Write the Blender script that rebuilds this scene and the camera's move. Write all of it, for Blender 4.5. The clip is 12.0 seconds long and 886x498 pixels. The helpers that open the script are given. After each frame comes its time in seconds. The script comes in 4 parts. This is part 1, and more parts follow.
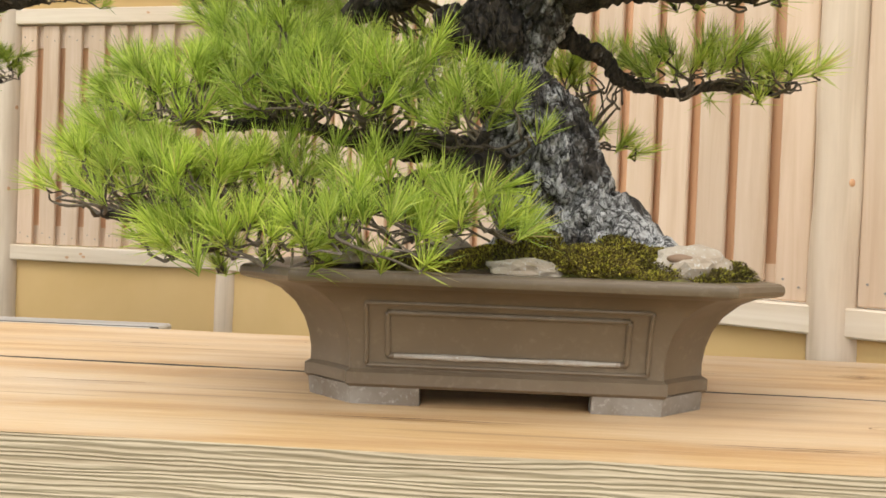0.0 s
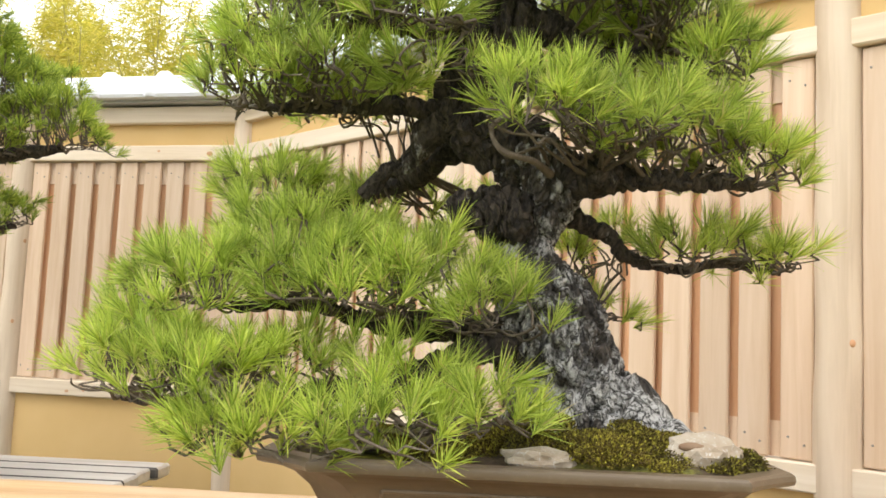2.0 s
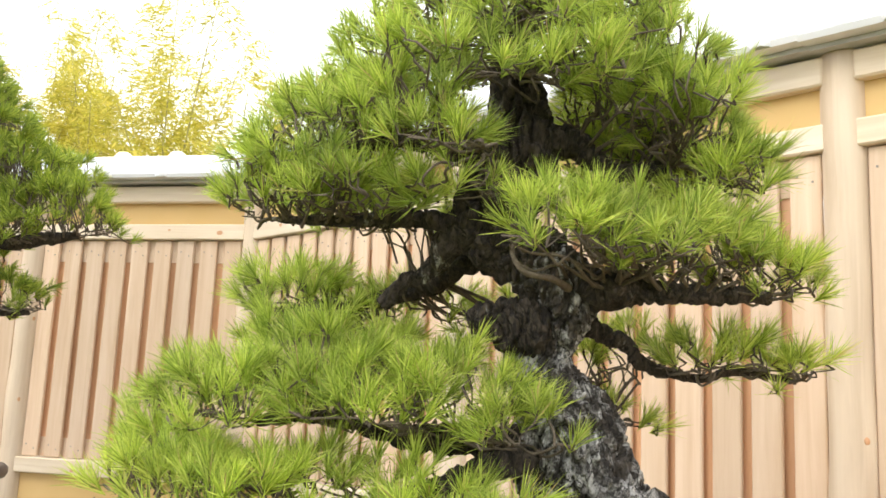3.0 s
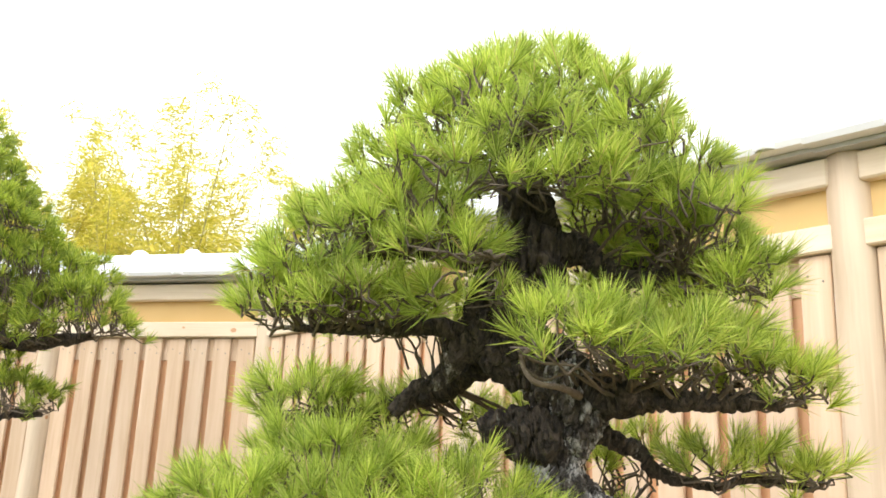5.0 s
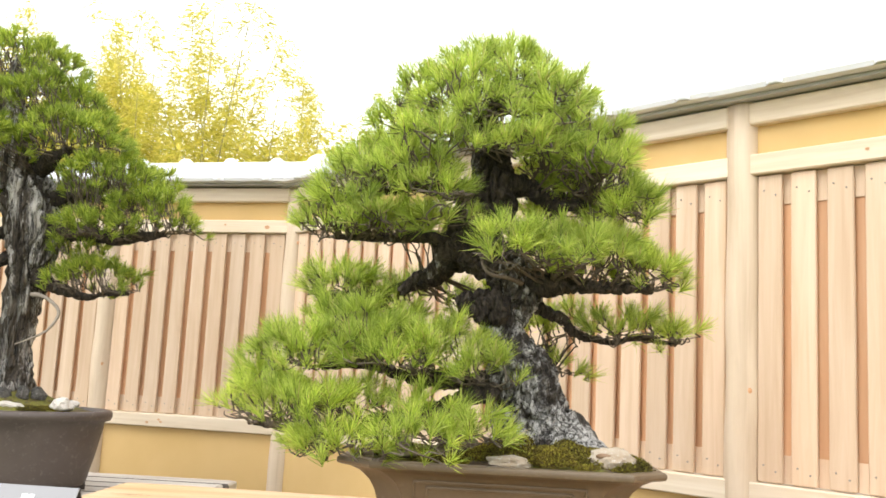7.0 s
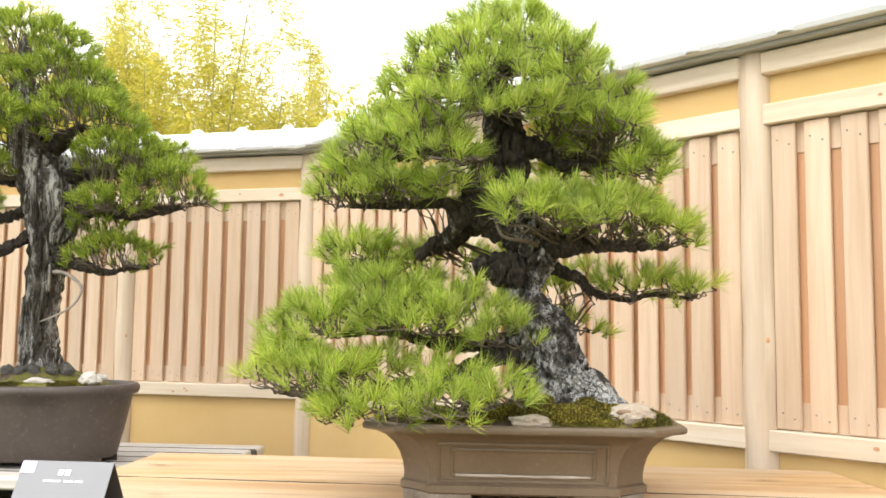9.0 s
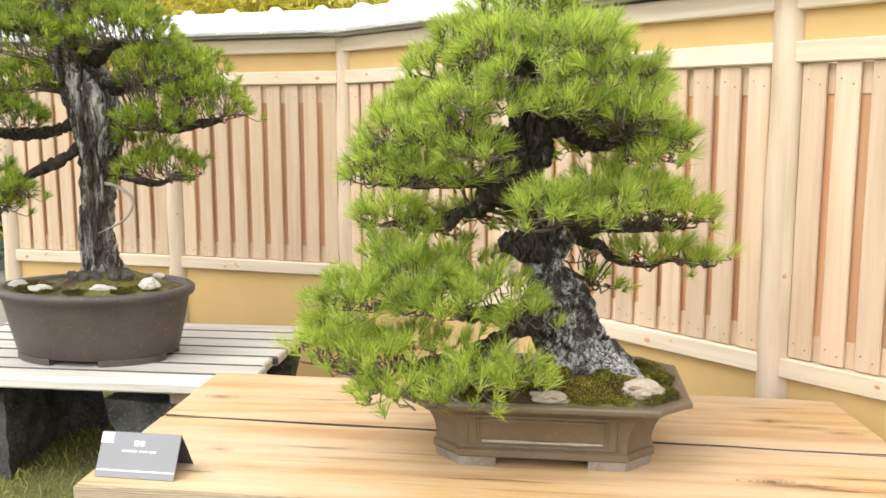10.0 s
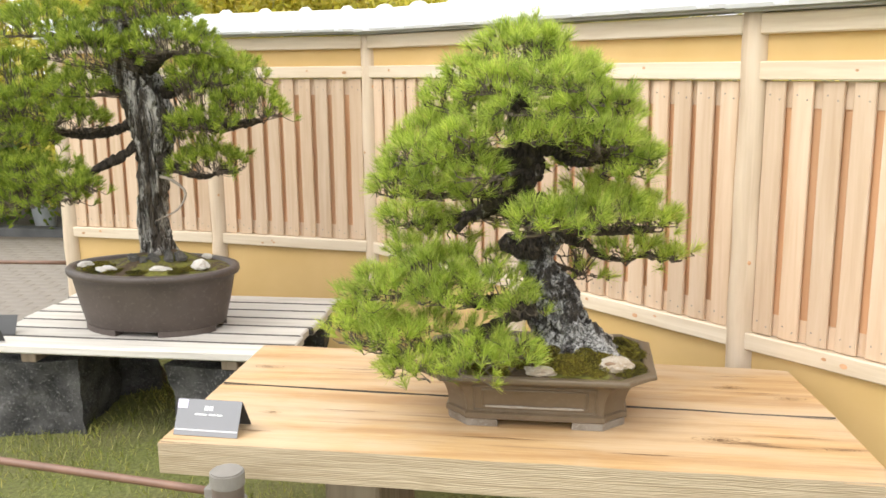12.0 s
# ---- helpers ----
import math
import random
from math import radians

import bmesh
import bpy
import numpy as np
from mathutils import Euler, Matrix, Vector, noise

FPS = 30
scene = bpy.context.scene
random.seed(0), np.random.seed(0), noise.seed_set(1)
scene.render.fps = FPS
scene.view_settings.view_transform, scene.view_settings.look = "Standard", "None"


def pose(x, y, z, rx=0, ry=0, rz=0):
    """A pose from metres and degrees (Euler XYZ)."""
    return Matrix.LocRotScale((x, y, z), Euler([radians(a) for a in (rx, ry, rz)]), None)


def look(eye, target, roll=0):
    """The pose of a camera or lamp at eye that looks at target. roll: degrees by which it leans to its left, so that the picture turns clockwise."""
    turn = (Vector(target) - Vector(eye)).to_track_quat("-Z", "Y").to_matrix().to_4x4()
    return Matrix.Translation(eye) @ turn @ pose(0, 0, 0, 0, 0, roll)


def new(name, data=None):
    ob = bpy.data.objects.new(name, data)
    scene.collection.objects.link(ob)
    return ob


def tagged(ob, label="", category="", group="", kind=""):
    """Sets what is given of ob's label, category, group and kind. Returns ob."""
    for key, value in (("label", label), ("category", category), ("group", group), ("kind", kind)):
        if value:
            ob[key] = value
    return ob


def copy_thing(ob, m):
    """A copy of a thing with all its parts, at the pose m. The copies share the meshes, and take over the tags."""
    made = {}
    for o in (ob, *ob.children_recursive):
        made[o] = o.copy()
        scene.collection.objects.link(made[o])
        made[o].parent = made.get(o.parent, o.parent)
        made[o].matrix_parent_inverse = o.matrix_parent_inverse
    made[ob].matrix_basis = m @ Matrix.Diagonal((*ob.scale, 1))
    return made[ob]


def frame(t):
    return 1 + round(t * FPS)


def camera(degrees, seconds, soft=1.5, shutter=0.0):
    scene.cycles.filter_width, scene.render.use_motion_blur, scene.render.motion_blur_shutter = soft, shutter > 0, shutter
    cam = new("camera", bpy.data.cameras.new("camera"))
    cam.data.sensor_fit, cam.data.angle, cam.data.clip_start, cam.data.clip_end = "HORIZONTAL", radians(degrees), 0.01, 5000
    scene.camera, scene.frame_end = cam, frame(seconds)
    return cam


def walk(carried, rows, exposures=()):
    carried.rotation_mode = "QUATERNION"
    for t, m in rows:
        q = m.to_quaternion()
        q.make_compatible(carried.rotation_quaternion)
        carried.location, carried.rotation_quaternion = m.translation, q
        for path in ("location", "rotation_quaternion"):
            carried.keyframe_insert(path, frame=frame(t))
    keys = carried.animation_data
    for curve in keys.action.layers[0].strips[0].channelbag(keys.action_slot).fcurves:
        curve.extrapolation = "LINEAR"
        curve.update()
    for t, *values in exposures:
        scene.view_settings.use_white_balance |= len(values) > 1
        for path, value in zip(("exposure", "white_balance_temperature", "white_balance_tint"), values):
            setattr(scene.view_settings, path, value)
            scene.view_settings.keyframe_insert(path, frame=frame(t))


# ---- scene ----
cam = camera(52.0, 12.0, soft=1.65)
# seconds, place in metres, turn, tilt and lean in degrees
PATH = [
    (0.0, -0.039, -1.276, 0.771, 2.30, -1.36, -2.15),
    (0.5, -0.049, -1.285, 0.791, 2.10, 0.63, -2.11),
    (1.0, -0.063, -1.293, 0.815, 1.69, 2.56, -2.10),
    (1.5, -0.060, -1.302, 0.846, 1.97, 4.01, -2.49),
    (2.0, -0.067, -1.311, 0.866, 1.96, 5.57, -2.41),
    (2.5, -0.082, -1.329, 0.907, 1.74, 7.56, -2.43),
    (3.0, -0.096, -1.340, 0.939, 2.01, 9.27, -2.48),
    (3.5, -0.090, -1.336, 0.949, 2.57, 11.86, -2.57),
    (3.7, -0.092, -1.341, 0.954, 2.64, 13.23, -2.77),
    (5.3, -0.090, -1.359, 0.964, 3.00, 14.84, -2.26),
    (5.5, -0.093, -1.350, 0.961, 2.77, 14.02, -2.66),
    (6.0, -0.087, -1.354, 0.948, 2.54, 11.53, -3.31),
    (6.5, -0.085, -1.634, 0.873, 1.79, 10.75, -3.15),
    (7.0, -0.020, -2.050, 0.894, 3.20, 7.80, -2.84),
    (9.0, -0.022, -2.070, 0.912, 4.36, 5.00, -0.62),
    (9.5, 0.004, -2.060, 1.097, 6.40, -1.33, -0.33),
    (10.0, 0.023, -2.175, 1.358, 7.10, -8.44, 0.11),
    (10.5, 0.029, -2.298, 1.529, 6.77, -10.96, 1.19),
    (11.0, 0.045, -2.371, 1.560, 7.04, -12.13, 1.16),
    (11.5, 0.094, -2.493, 1.564, 8.07, -10.86, 1.03),
    (12.0, 0.115, -2.591, 1.560, 8.53, -11.46, 0.65),
]
walk(cam, [(t, pose(x, y, z, 90 + tilt, lean, turn)) for t, x, y, z, turn, tilt, lean in PATH],
     exposures=[(0.0, 0.61), (2.5, 0.84), (5.5, 1.02), (7.0, 0.95), (9.5, 0.90), (12.0, 0.80)])

# ---- light: bright overcast sky, soft sun from the left and behind the camera ----
SUN = Vector((-0.55, -0.45, 0.85)).normalized()
world = bpy.data.worlds.new("world")
scene.world = world
world.use_nodes = True
wn, wl = world.node_tree.nodes, world.node_tree.links
sky = wn.new("ShaderNodeTexSky")
sky.sky_type, sky.sun_disc = "NISHITA", False
sky.sun_elevation = math.asin(SUN.z)
sky.sun_rotation = math.atan2(SUN.x, SUN.y)
sky.air_density, sky.dust_density = 1.0, 4.0
pale = wn.new("ShaderNodeHueSaturation")
pale.inputs["Saturation"].default_value = 0.12
wl.new(sky.outputs[0], pale.inputs["Color"])
deck = wn.new("ShaderNodeMix")        # closed white cloud deck over the sky
deck.data_type = "RGBA"
deck.inputs[0].default_value = 0.8
deck.inputs[7].default_value = (9.4, 9.5, 9.7, 1)
wl.new(pale.outputs[0], deck.inputs[6])
wl.new(deck.outputs[2], wn["Background"].inputs["Color"])
wn["Background"].inputs["Strength"].default_value = 0.15
sun = new("sun", bpy.data.lights.new("sun", "SUN"))
sun.data.energy, sun.data.angle, sun.data.color = 0.9, radians(30), (1.0, 0.96, 0.9)
sun.matrix_world = look(SUN * 20, (0, 0, 0))


# ---- materials ----
def material(name, rough=0.7, metal=0.0):
    m = bpy.data.materials.new(name)
    m.use_nodes = True
    b = m.node_tree.nodes["Principled BSDF"]
    b.inputs["Roughness"].default_value, b.inputs["Metallic"].default_value = rough, metal
    return m, m.node_tree.nodes, m.node_tree.links, b


def coords(n, l, scale=(1, 1, 1), which="Object"):
    tc, mp = n.new("ShaderNodeTexCoord"), n.new("ShaderNodeMapping")
    mp.inputs["Scale"].default_value = scale
    l.new(tc.outputs[which], mp.inputs["Vector"])
    return mp.outputs[0]


def speck(n, l, vec, scale, detail=4.0, rough=0.55, warp=0.0):
    t = n.new("ShaderNodeTexNoise")
    t.inputs["Scale"].default_value, t.inputs["Detail"].default_value = scale, detail
    t.inputs["Roughness"].default_value, t.inputs["Distortion"].default_value = rough, warp
    l.new(vec, t.inputs["Vector"])
    return t.outputs["Fac"]


def ramp(n, l, fac, *stops):
    r = n.new("ShaderNodeValToRGB")
    e = r.color_ramp.elements
    while len(e) < len(stops):
        e.new(0.5)
    for k, (p, c) in zip(e, stops):
        k.position, k.color = p, (*c, 1)
    l.new(fac, r.inputs[0])
    return r.outputs[0]


def blend(n, l, fac, a, b, mode="MIX"):
    m = n.new("ShaderNodeMix")
    m.data_type, m.blend_type = "RGBA", mode
    for sock, v in ((m.inputs[0], fac), (m.inputs[6], a), (m.inputs[7], b)):
        if isinstance(v, (int, float)):
            sock.default_value = v
        elif isinstance(v, tuple):
            sock.default_value = (*v, 1)
        else:
            l.new(v, sock)
    return m.outputs[2]


def relief(n, l, b, height, strength, distance=0.002):
    k = n.new("ShaderNodeBump")
    k.inputs["Strength"].default_value, k.inputs["Distance"].default_value = strength, distance
    l.new(height, k.inputs["Height"])
    l.new(k.outputs[0], b.inputs["Normal"])


def vary(n, l, colour, amount, island=False):
    """Lighter or darker piece by piece."""
    src = n.new("ShaderNodeNewGeometry").outputs["Random Per Island"] if island else n.new("ShaderNodeObjectInfo").outputs["Random"]
    g = ramp(n, l, src, (0.0, (1 - amount,) * 3), (1.0, (1 + amount * 0.4, 1 + amount * 0.35, 1 + amount * 0.3)))
    return blend(n, l, 1.0, colour, g, "MULTIPLY")


def wood(name, dark, mid, light, along="Z", size=1.0, rough=0.65, amount=0.12, bump=0.25):
    m, n, l, b = material(name, rough)
    st = {"X": (0.06, 1, 1), "Y": (1, 0.06, 1), "Z": (1, 1, 0.06)}[along]
    v = coords(n, l, tuple(s * size for s in st))
    info = n.new("ShaderNodeObjectInfo")
    shift = n.new("ShaderNodeVectorMath")
    shift.operation = "ADD"
    sc = n.new("ShaderNodeMath")
    sc.operation = "MULTIPLY"
    sc.inputs[1].default_value = 37.0
    l.new(info.outputs["Random"], sc.inputs[0])
    l.new(v, shift.inputs[0])
    l.new(sc.outputs[0], shift.inputs[1])
    grain = speck(n, l, shift.outputs[0], 34, 6, 0.6, 0.6)
    broad = speck(n, l, shift.outputs[0], 6, 3, 0.5, 1.2)
    c = ramp(n, l, grain, (0.3, dark), (0.5, mid), (0.72, light))
    c = blend(n, l, 0.35, c, ramp(n, l, broad, (0.35, dark), (0.65, light)))
    l.new(vary(n, l, c, amount), b.inputs["Base Color"])
    relief(n, l, b, grain, bump, 0.0015)
    return m


FENCE = wood("fence_pine", (0.55, 0.38, 0.245), (0.64, 0.475, 0.33), (0.72, 0.56, 0.415), "Z", 1.2, amount=0.16)
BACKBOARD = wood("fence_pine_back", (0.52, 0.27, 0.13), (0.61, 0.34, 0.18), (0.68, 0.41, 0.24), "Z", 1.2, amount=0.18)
RAIL = wood("rail_pine", (0.62, 0.49, 0.34), (0.72, 0.60, 0.45), (0.80, 0.69, 0.55), "X", 1.2, amount=0.08)
POST = wood("post_pine", (0.52, 0.40, 0.28), (0.66, 0.53, 0.39), (0.74, 0.62, 0.48), "Z", 0.9, amount=0.06)
BENCHWOOD = wood("weathered_slat", (0.42, 0.385, 0.34), (0.58, 0.545, 0.49), (0.69, 0.66, 0.61), "X", 1.0, 0.8, 0.14)
# edge grime, near-black so the shade of narrow gaps is in the colour
SHADEGRIME = wood("shaded_grimed_edge", (0.05, 0.045, 0.04), (0.09, 0.08, 0.07), (0.14, 0.125, 0.11), "X", 1.0, 0.9)
LEGWOOD = wood("leg_timber", (0.16, 0.12, 0.08), (0.26, 0.20, 0.14), (0.36, 0.29, 0.21), "Z", 1.0, 0.85)


def make_table_wood():
    m, n, l, b = material("honey_timber", 0.55)
    v = coords(n, l, (0.09, 1.0, 1.0))
    fine = speck(n, l, coords(n, l, (0.035, 1.0, 1.0)), 150, 6, 0.68, 0.3)
    rings = n.new("ShaderNodeTexWave")
    rings.wave_type, rings.bands_direction = "BANDS", "Y"
    rings.inputs["Scale"].default_value, rings.inputs["Distortion"].default_value = 4.0, 14.0
    rings.inputs["Detail"].default_value, rings.inputs["Detail Scale"].default_value = 3.0, 0.9
    l.new(v, rings.inputs["Vector"])
    broad = speck(n, l, coords(n, l, (0.5, 1.6, 1.6)), 3.2, 4, 0.6, 0.5)
    c = ramp(n, l, rings.outputs["Fac"], (0.0, (0.40, 0.215, 0.082)), (0.3, (0.49, 0.295, 0.128)), (1.0, (0.57, 0.375, 0.180)))
    c = blend(n, l, 0.45, c, ramp(n, l, fine, (0.3, (0.32, 0.17, 0.065)), (0.52, (0.52, 0.33, 0.155)), (0.72, (0.68, 0.50, 0.30))))
    grey = ramp(n, l, broad, (0.38, (0, 0, 0)), (0.64, (1, 1, 1)))
    c = blend(n, l, grey, c, blend(n, l, 0.55, c, (0.58, 0.47, 0.34)))
    crack = speck(n, l, coords(n, l, (0.25, 9.0, 9.0)), 5.0, 2, 0.5, 0.3)
    c = blend(n, l, ramp(n, l, crack, (0.70, (0, 0, 0)), (0.76, (0.7, 0.7, 0.7))), c, (0.24, 0.14, 0.06))
    l.new(c, b.inputs["Base Color"])
    relief(n, l, b, fine, 0.35, 0.002)
    return m


def make_edge_wood():
    """The weathered sawn front edge with raised winter grain."""
    m, n, l, b = material("weathered_edge", 0.8)
    v = coords(n, l, (0.05, 1.0, 1.0))
    w = n.new("ShaderNodeTexWave")
    w.wave_type, w.bands_direction = "BANDS", "Z"
    w.inputs["Scale"].default_value, w.inputs["Distortion"].default_value = 60.0, 10.0
    w.inputs["Detail"].default_value, w.inputs["Detail Scale"].default_value = 3.0, 1.2
    l.new(v, w.inputs["Vector"])
    fine = speck(n, l, v, 70, 5, 0.6, 0.3)
    c = ramp(n, l, w.outputs["Fac"], (0.0, (0.33, 0.24, 0.14)), (0.4, (0.43, 0.33, 0.21)), (1.0, (0.52, 0.42, 0.29)))
    c = blend(n, l, 0.6, c, ramp(n, l, fine, (0.3, (0.33, 0.25, 0.155)), (0.7, (0.56, 0.46, 0.32))))
    l.new(c, b.inputs["Base Color"])
    relief(n, l, b, w.outputs["Fac"], 0.5, 0.003)
    return m


def make_plain(name, base, second, scale, rough, bump=0.2, third=None, distance=0.002, metal=0.0):
    m, n, l, b = material(name, rough, metal)
    v = coords(n, l)
    big, small = speck(n, l, v, scale, 4), speck(n, l, v, scale * 9, 5, 0.65)
    c = blend(n, l, ramp(n, l, big, (0.35, (0, 0, 0)), (0.7, (1, 1, 1))), base, second)
    if third:
        c = blend(n, l, ramp(n, l, small, (0.55, (0, 0, 0)), (0.72, (1, 1, 1))), c, third)
    l.new(c, b.inputs["Base Color"])
    relief(n, l, b, small, bump, distance)
    return m


TABLETOP, TABLEEDGE = make_table_wood(), make_edge_wood()
PLASTER = make_plain("ochre_plaster", (0.60, 0.40, 0.16), (0.66, 0.45, 0.20), 2.5, 0.9, 0.15)
ROOF = make_plain("roof_metal", (0.70, 0.71, 0.73), (0.78, 0.79, 0.81), 3.0, 0.25, 0.05)
DRIP = make_plain("roof_edge", (0.40, 0.40, 0.40), (0.47, 0.46, 0.45), 6.0, 0.6)
CLAY = make_plain("brown_clay", (0.122, 0.087, 0.053), (0.150, 0.110, 0.069), 9.0, 0.40, 0.12, (0.175, 0.130, 0.085))
CLAYFOOT = make_plain("limed_clay", (0.15, 0.115, 0.080), (0.27, 0.24, 0.20), 14.0, 0.7, 0.3, (0.36, 0.33, 0.29))
LIME = make_plain("lime_bloom", (0.42, 0.38, 0.33), (0.30, 0.24, 0.18), 40.0, 0.9, 0.3, (0.55, 0.52, 0.48))
DARKCLAY = make_plain("dark_clay", (0.068, 0.051, 0.044), (0.094, 0.072, 0.061), 7.0, 0.5, 0.2, (0.13, 0.105, 0.09))
QUARTZ = make_plain("pale_stone", (0.44, 0.38, 0.30), (0.33, 0.25, 0.17), 20.0, 0.75, 0.7, (0.56, 0.53, 0.48))
WHITESTONE = make_plain("white_stone", (0.60, 0.57, 0.52), (0.48, 0.43, 0.37), 24.0, 0.7, 0.6, (0.68, 0.66, 0.62))
MOTTLED = make_plain("mottled_rock", (0.035, 0.032, 0.028), (0.11, 0.10, 0.085), 34.0, 0.9, 1.0, (0.50, 0.48, 0.46), 0.006)
STAIN = make_plain("stone_hollow", (0.20, 0.12, 0.07), (0.30, 0.20, 0.13), 30.0, 0.9, 0.5)
ROCK = make_plain("grey_rock", (0.035, 0.034, 0.032), (0.15, 0.144, 0.135), 9.0, 0.9, 1.0, (0.30, 0.29, 0.27), 0.03)
SIGN = make_plain("sign_grey", (0.20, 0.20, 0.21), (0.22, 0.22, 0.23), 5.0, 0.45, 0.02)
SIGNBACK = make_plain("sign_dark", (0.05, 0.05, 0.05), (0.06, 0.06, 0.06), 5.0, 0.5, 0.02)
INK = make_plain("sign_white", (0.75, 0.75, 0.75), (0.78, 0.78, 0.78), 5.0, 0.5, 0.02)
STICKER = make_plain("sticker_lilac", (0.62, 0.55, 0.78), (0.70, 0.66, 0.82), 60.0, 0.5, 0.02)
PIPE = make_plain("brown_pipe", (0.16, 0.085, 0.055), (0.22, 0.12, 0.08), 12.0, 0.45, 0.1)
CAPGREY = make_plain("post_cap", (0.20, 0.18, 0.16), (0.26, 0.24, 0.21), 14.0, 0.6, 0.2)
POSTGREY = make_plain("post_side", (0.12, 0.09, 0.07), (0.18, 0.14, 0.11), 14.0, 0.7, 0.2)
NAIL = make_plain("nail_steel", (0.22, 0.20, 0.18), (0.28, 0.26, 0.24), 40.0, 0.5, 0.1)
TWIG = make_plain("twig_bark", (0.085, 0.064, 0.045), (0.155, 0.122, 0.088), 40.0, 0.9, 0.5, (0.25, 0.205, 0.155))
DEADWOOD = make_plain("deadwood", (0.24, 0.20, 0.16), (0.36, 0.31, 0.26), 20.0, 0.8, 0.3)
CULM = make_plain("bamboo_culm", (0.30, 0.28, 0.08), (0.40, 0.36, 0.12), 4.0, 0.5, 0.1)
EARTH = make_plain("earth", (0.16, 0.13, 0.10), (0.21, 0.18, 0.14), 3.0, 0.95, 0.5, (0.18, 0.17, 0.11), 0.01)
PAVER = make_plain("paver", (0.21, 0.18, 0.15), (0.28, 0.25, 0.215), 3.0, 0.85, 0.3, (0.24, 0.215, 0.19))
KERB = make_plain("dark_kerb", (0.08, 0.08, 0.08), (0.12, 0.12, 0.12), 5.0, 0.8, 0.3)
BUCKET = make_plain("grey_bucket", (0.35, 0.37, 0.38), (0.42, 0.44, 0.45), 8.0, 0.5, 0.1)


def make_bark(name, dark, brown, pale, patch, stretch=0.5):
    m, n, l, b = material(name, 0.88)
    v = coords(n, l, (1, 1, stretch))
    vein, vein2 = speck(n, l, v, 30, 3, 0.6, 1.2), speck(n, l, v, 75, 3, 0.6, 0.9)
    big, small = speck(n, l, v, 17, 5, 0.62, 0.6), speck(n, l, v, 110, 6, 0.7)
    c = ramp(n, l, small, (0.3, dark), (0.58, brown), (1.0, pale))
    lichen = ramp(n, l, big, (patch, (0, 0, 0)), (patch + 0.09, (1, 1, 1)))
    c = blend(n, l, lichen, c, ramp(n, l, small, (0.34, dark), (0.45, pale), (0.66, (0.60, 0.59, 0.57))))
    crack = blend(n, l, 1.0, ramp(n, l, vein, (0.455, (1, 1, 1)), (0.5, (0.03, 0.03, 0.03)), (0.545, (1, 1, 1))), ramp(n, l, vein2, (0.46, (1, 1, 1)), (0.5, (0.3, 0.3, 0.3)), (0.54, (1, 1, 1))), "MULTIPLY")
    c = blend(n, l, crack, (0.014, 0.011, 0.009), c)
    l.new(c, b.inputs["Base Color"])
    add = n.new("ShaderNodeMath")
    l.new(crack, add.inputs[0])
    l.new(small, add.inputs[1])
    relief(n, l, b, add.outputs[0], 0.8, 0.006)
    return m


BARK = make_bark("black_pine_bark", (0.018, 0.015, 0.012), (0.085, 0.069, 0.055), (0.45, 0.43, 0.405), 0.435, 0.6)
BARKUP = make_bark("dark_branch_bark", (0.022, 0.017, 0.013), (0.08, 0.060, 0.043), (0.20, 0.165, 0.125), 0.62)
BARKLEFT = make_bark("ridged_bark", (0.028, 0.022, 0.016), (0.12, 0.095, 0.070), (0.50, 0.46, 0.41), 0.46, 0.13)


def make_leaf(name, *stops, rough=0.45, shine=0.42, patch=0.25):
    m, n, l, b = material(name, rough)
    rnd = n.new("ShaderNodeNewGeometry").outputs["Random Per Island"]
    c = ramp(n, l, rnd, *stops)
    clump = speck(n, l, coords(n, l), 9.0, 2)
    c = blend(n, l, 1.0, c, ramp(n, l, clump, (0.3, (1 - patch,) * 3), (0.7, (1 + patch, 1 + patch * 0.7, 1.0))), "MULTIPLY")
    l.new(c, b.inputs["Base Color"])
    tr = n.new("ShaderNodeBsdfTranslucent")
    l.new(c, tr.inputs["Color"])
    mx = n.new("ShaderNodeMixShader")
    mx.inputs[0].default_value = shine
    l.new(b.outputs[0], mx.inputs[1])
    l.new(tr.outputs[0], mx.inputs[2])
    l.new(mx.outputs[0], n["Material Output"].inputs["Surface"])
    return m


NEEDLE = make_leaf("pine_needle", (0.0, (0.19, 0.29, 0.042)), (0.5, (0.44, 0.575, 0.095)), (0.9, (0.65, 0.755, 0.175)), (0.96, (0.62, 0.68, 0.20)), (1.0, (0.56, 0.42, 0.22)), rough=0.6, shine=0.48)
NEEDLELEFT = make_leaf("dark_pine_needle", (0.0, (0.12, 0.19, 0.025)), (0.5, (0.29, 0.40, 0.05)), (1.0, (0.52, 0.60, 0.10)), rough=0.6)
BAMBOOLEAF = make_leaf("bamboo_leaf", (0.0, (0.42, 0.42, 0.05)), (0.5, (0.60, 0.56, 0.09)), (1.0, (0.74, 0.66, 0.18)), shine=0.55)
SHRUBLEAF = make_leaf("shrub_leaf", (0.0, (0.06, 0.12, 0.02)), (0.6, (0.14, 0.24, 0.03)), (1.0, (0.30, 0.34, 0.05)))
MOSSLEAF = make_leaf("moss_tuft", (0.0, (0.05, 0.036, 0.014)), (0.5, (0.095, 0.078, 0.018)), (0.72, (0.21, 0.195, 0.03)), (1.0, (0.38, 0.39, 0.055)), rough=0.95, shine=0.12, patch=0.6)
GRASSLEAF = make_leaf("grass_blade", (0.0, (0.12, 0.15, 0.025)), (0.5, (0.25, 0.285, 0.05)), (1.0, (0.43, 0.40, 0.13)), shine=0.25)


def make_moss():
    m, n, l, b = material("moss_soil", 0.95)
    v = coords(n, l)
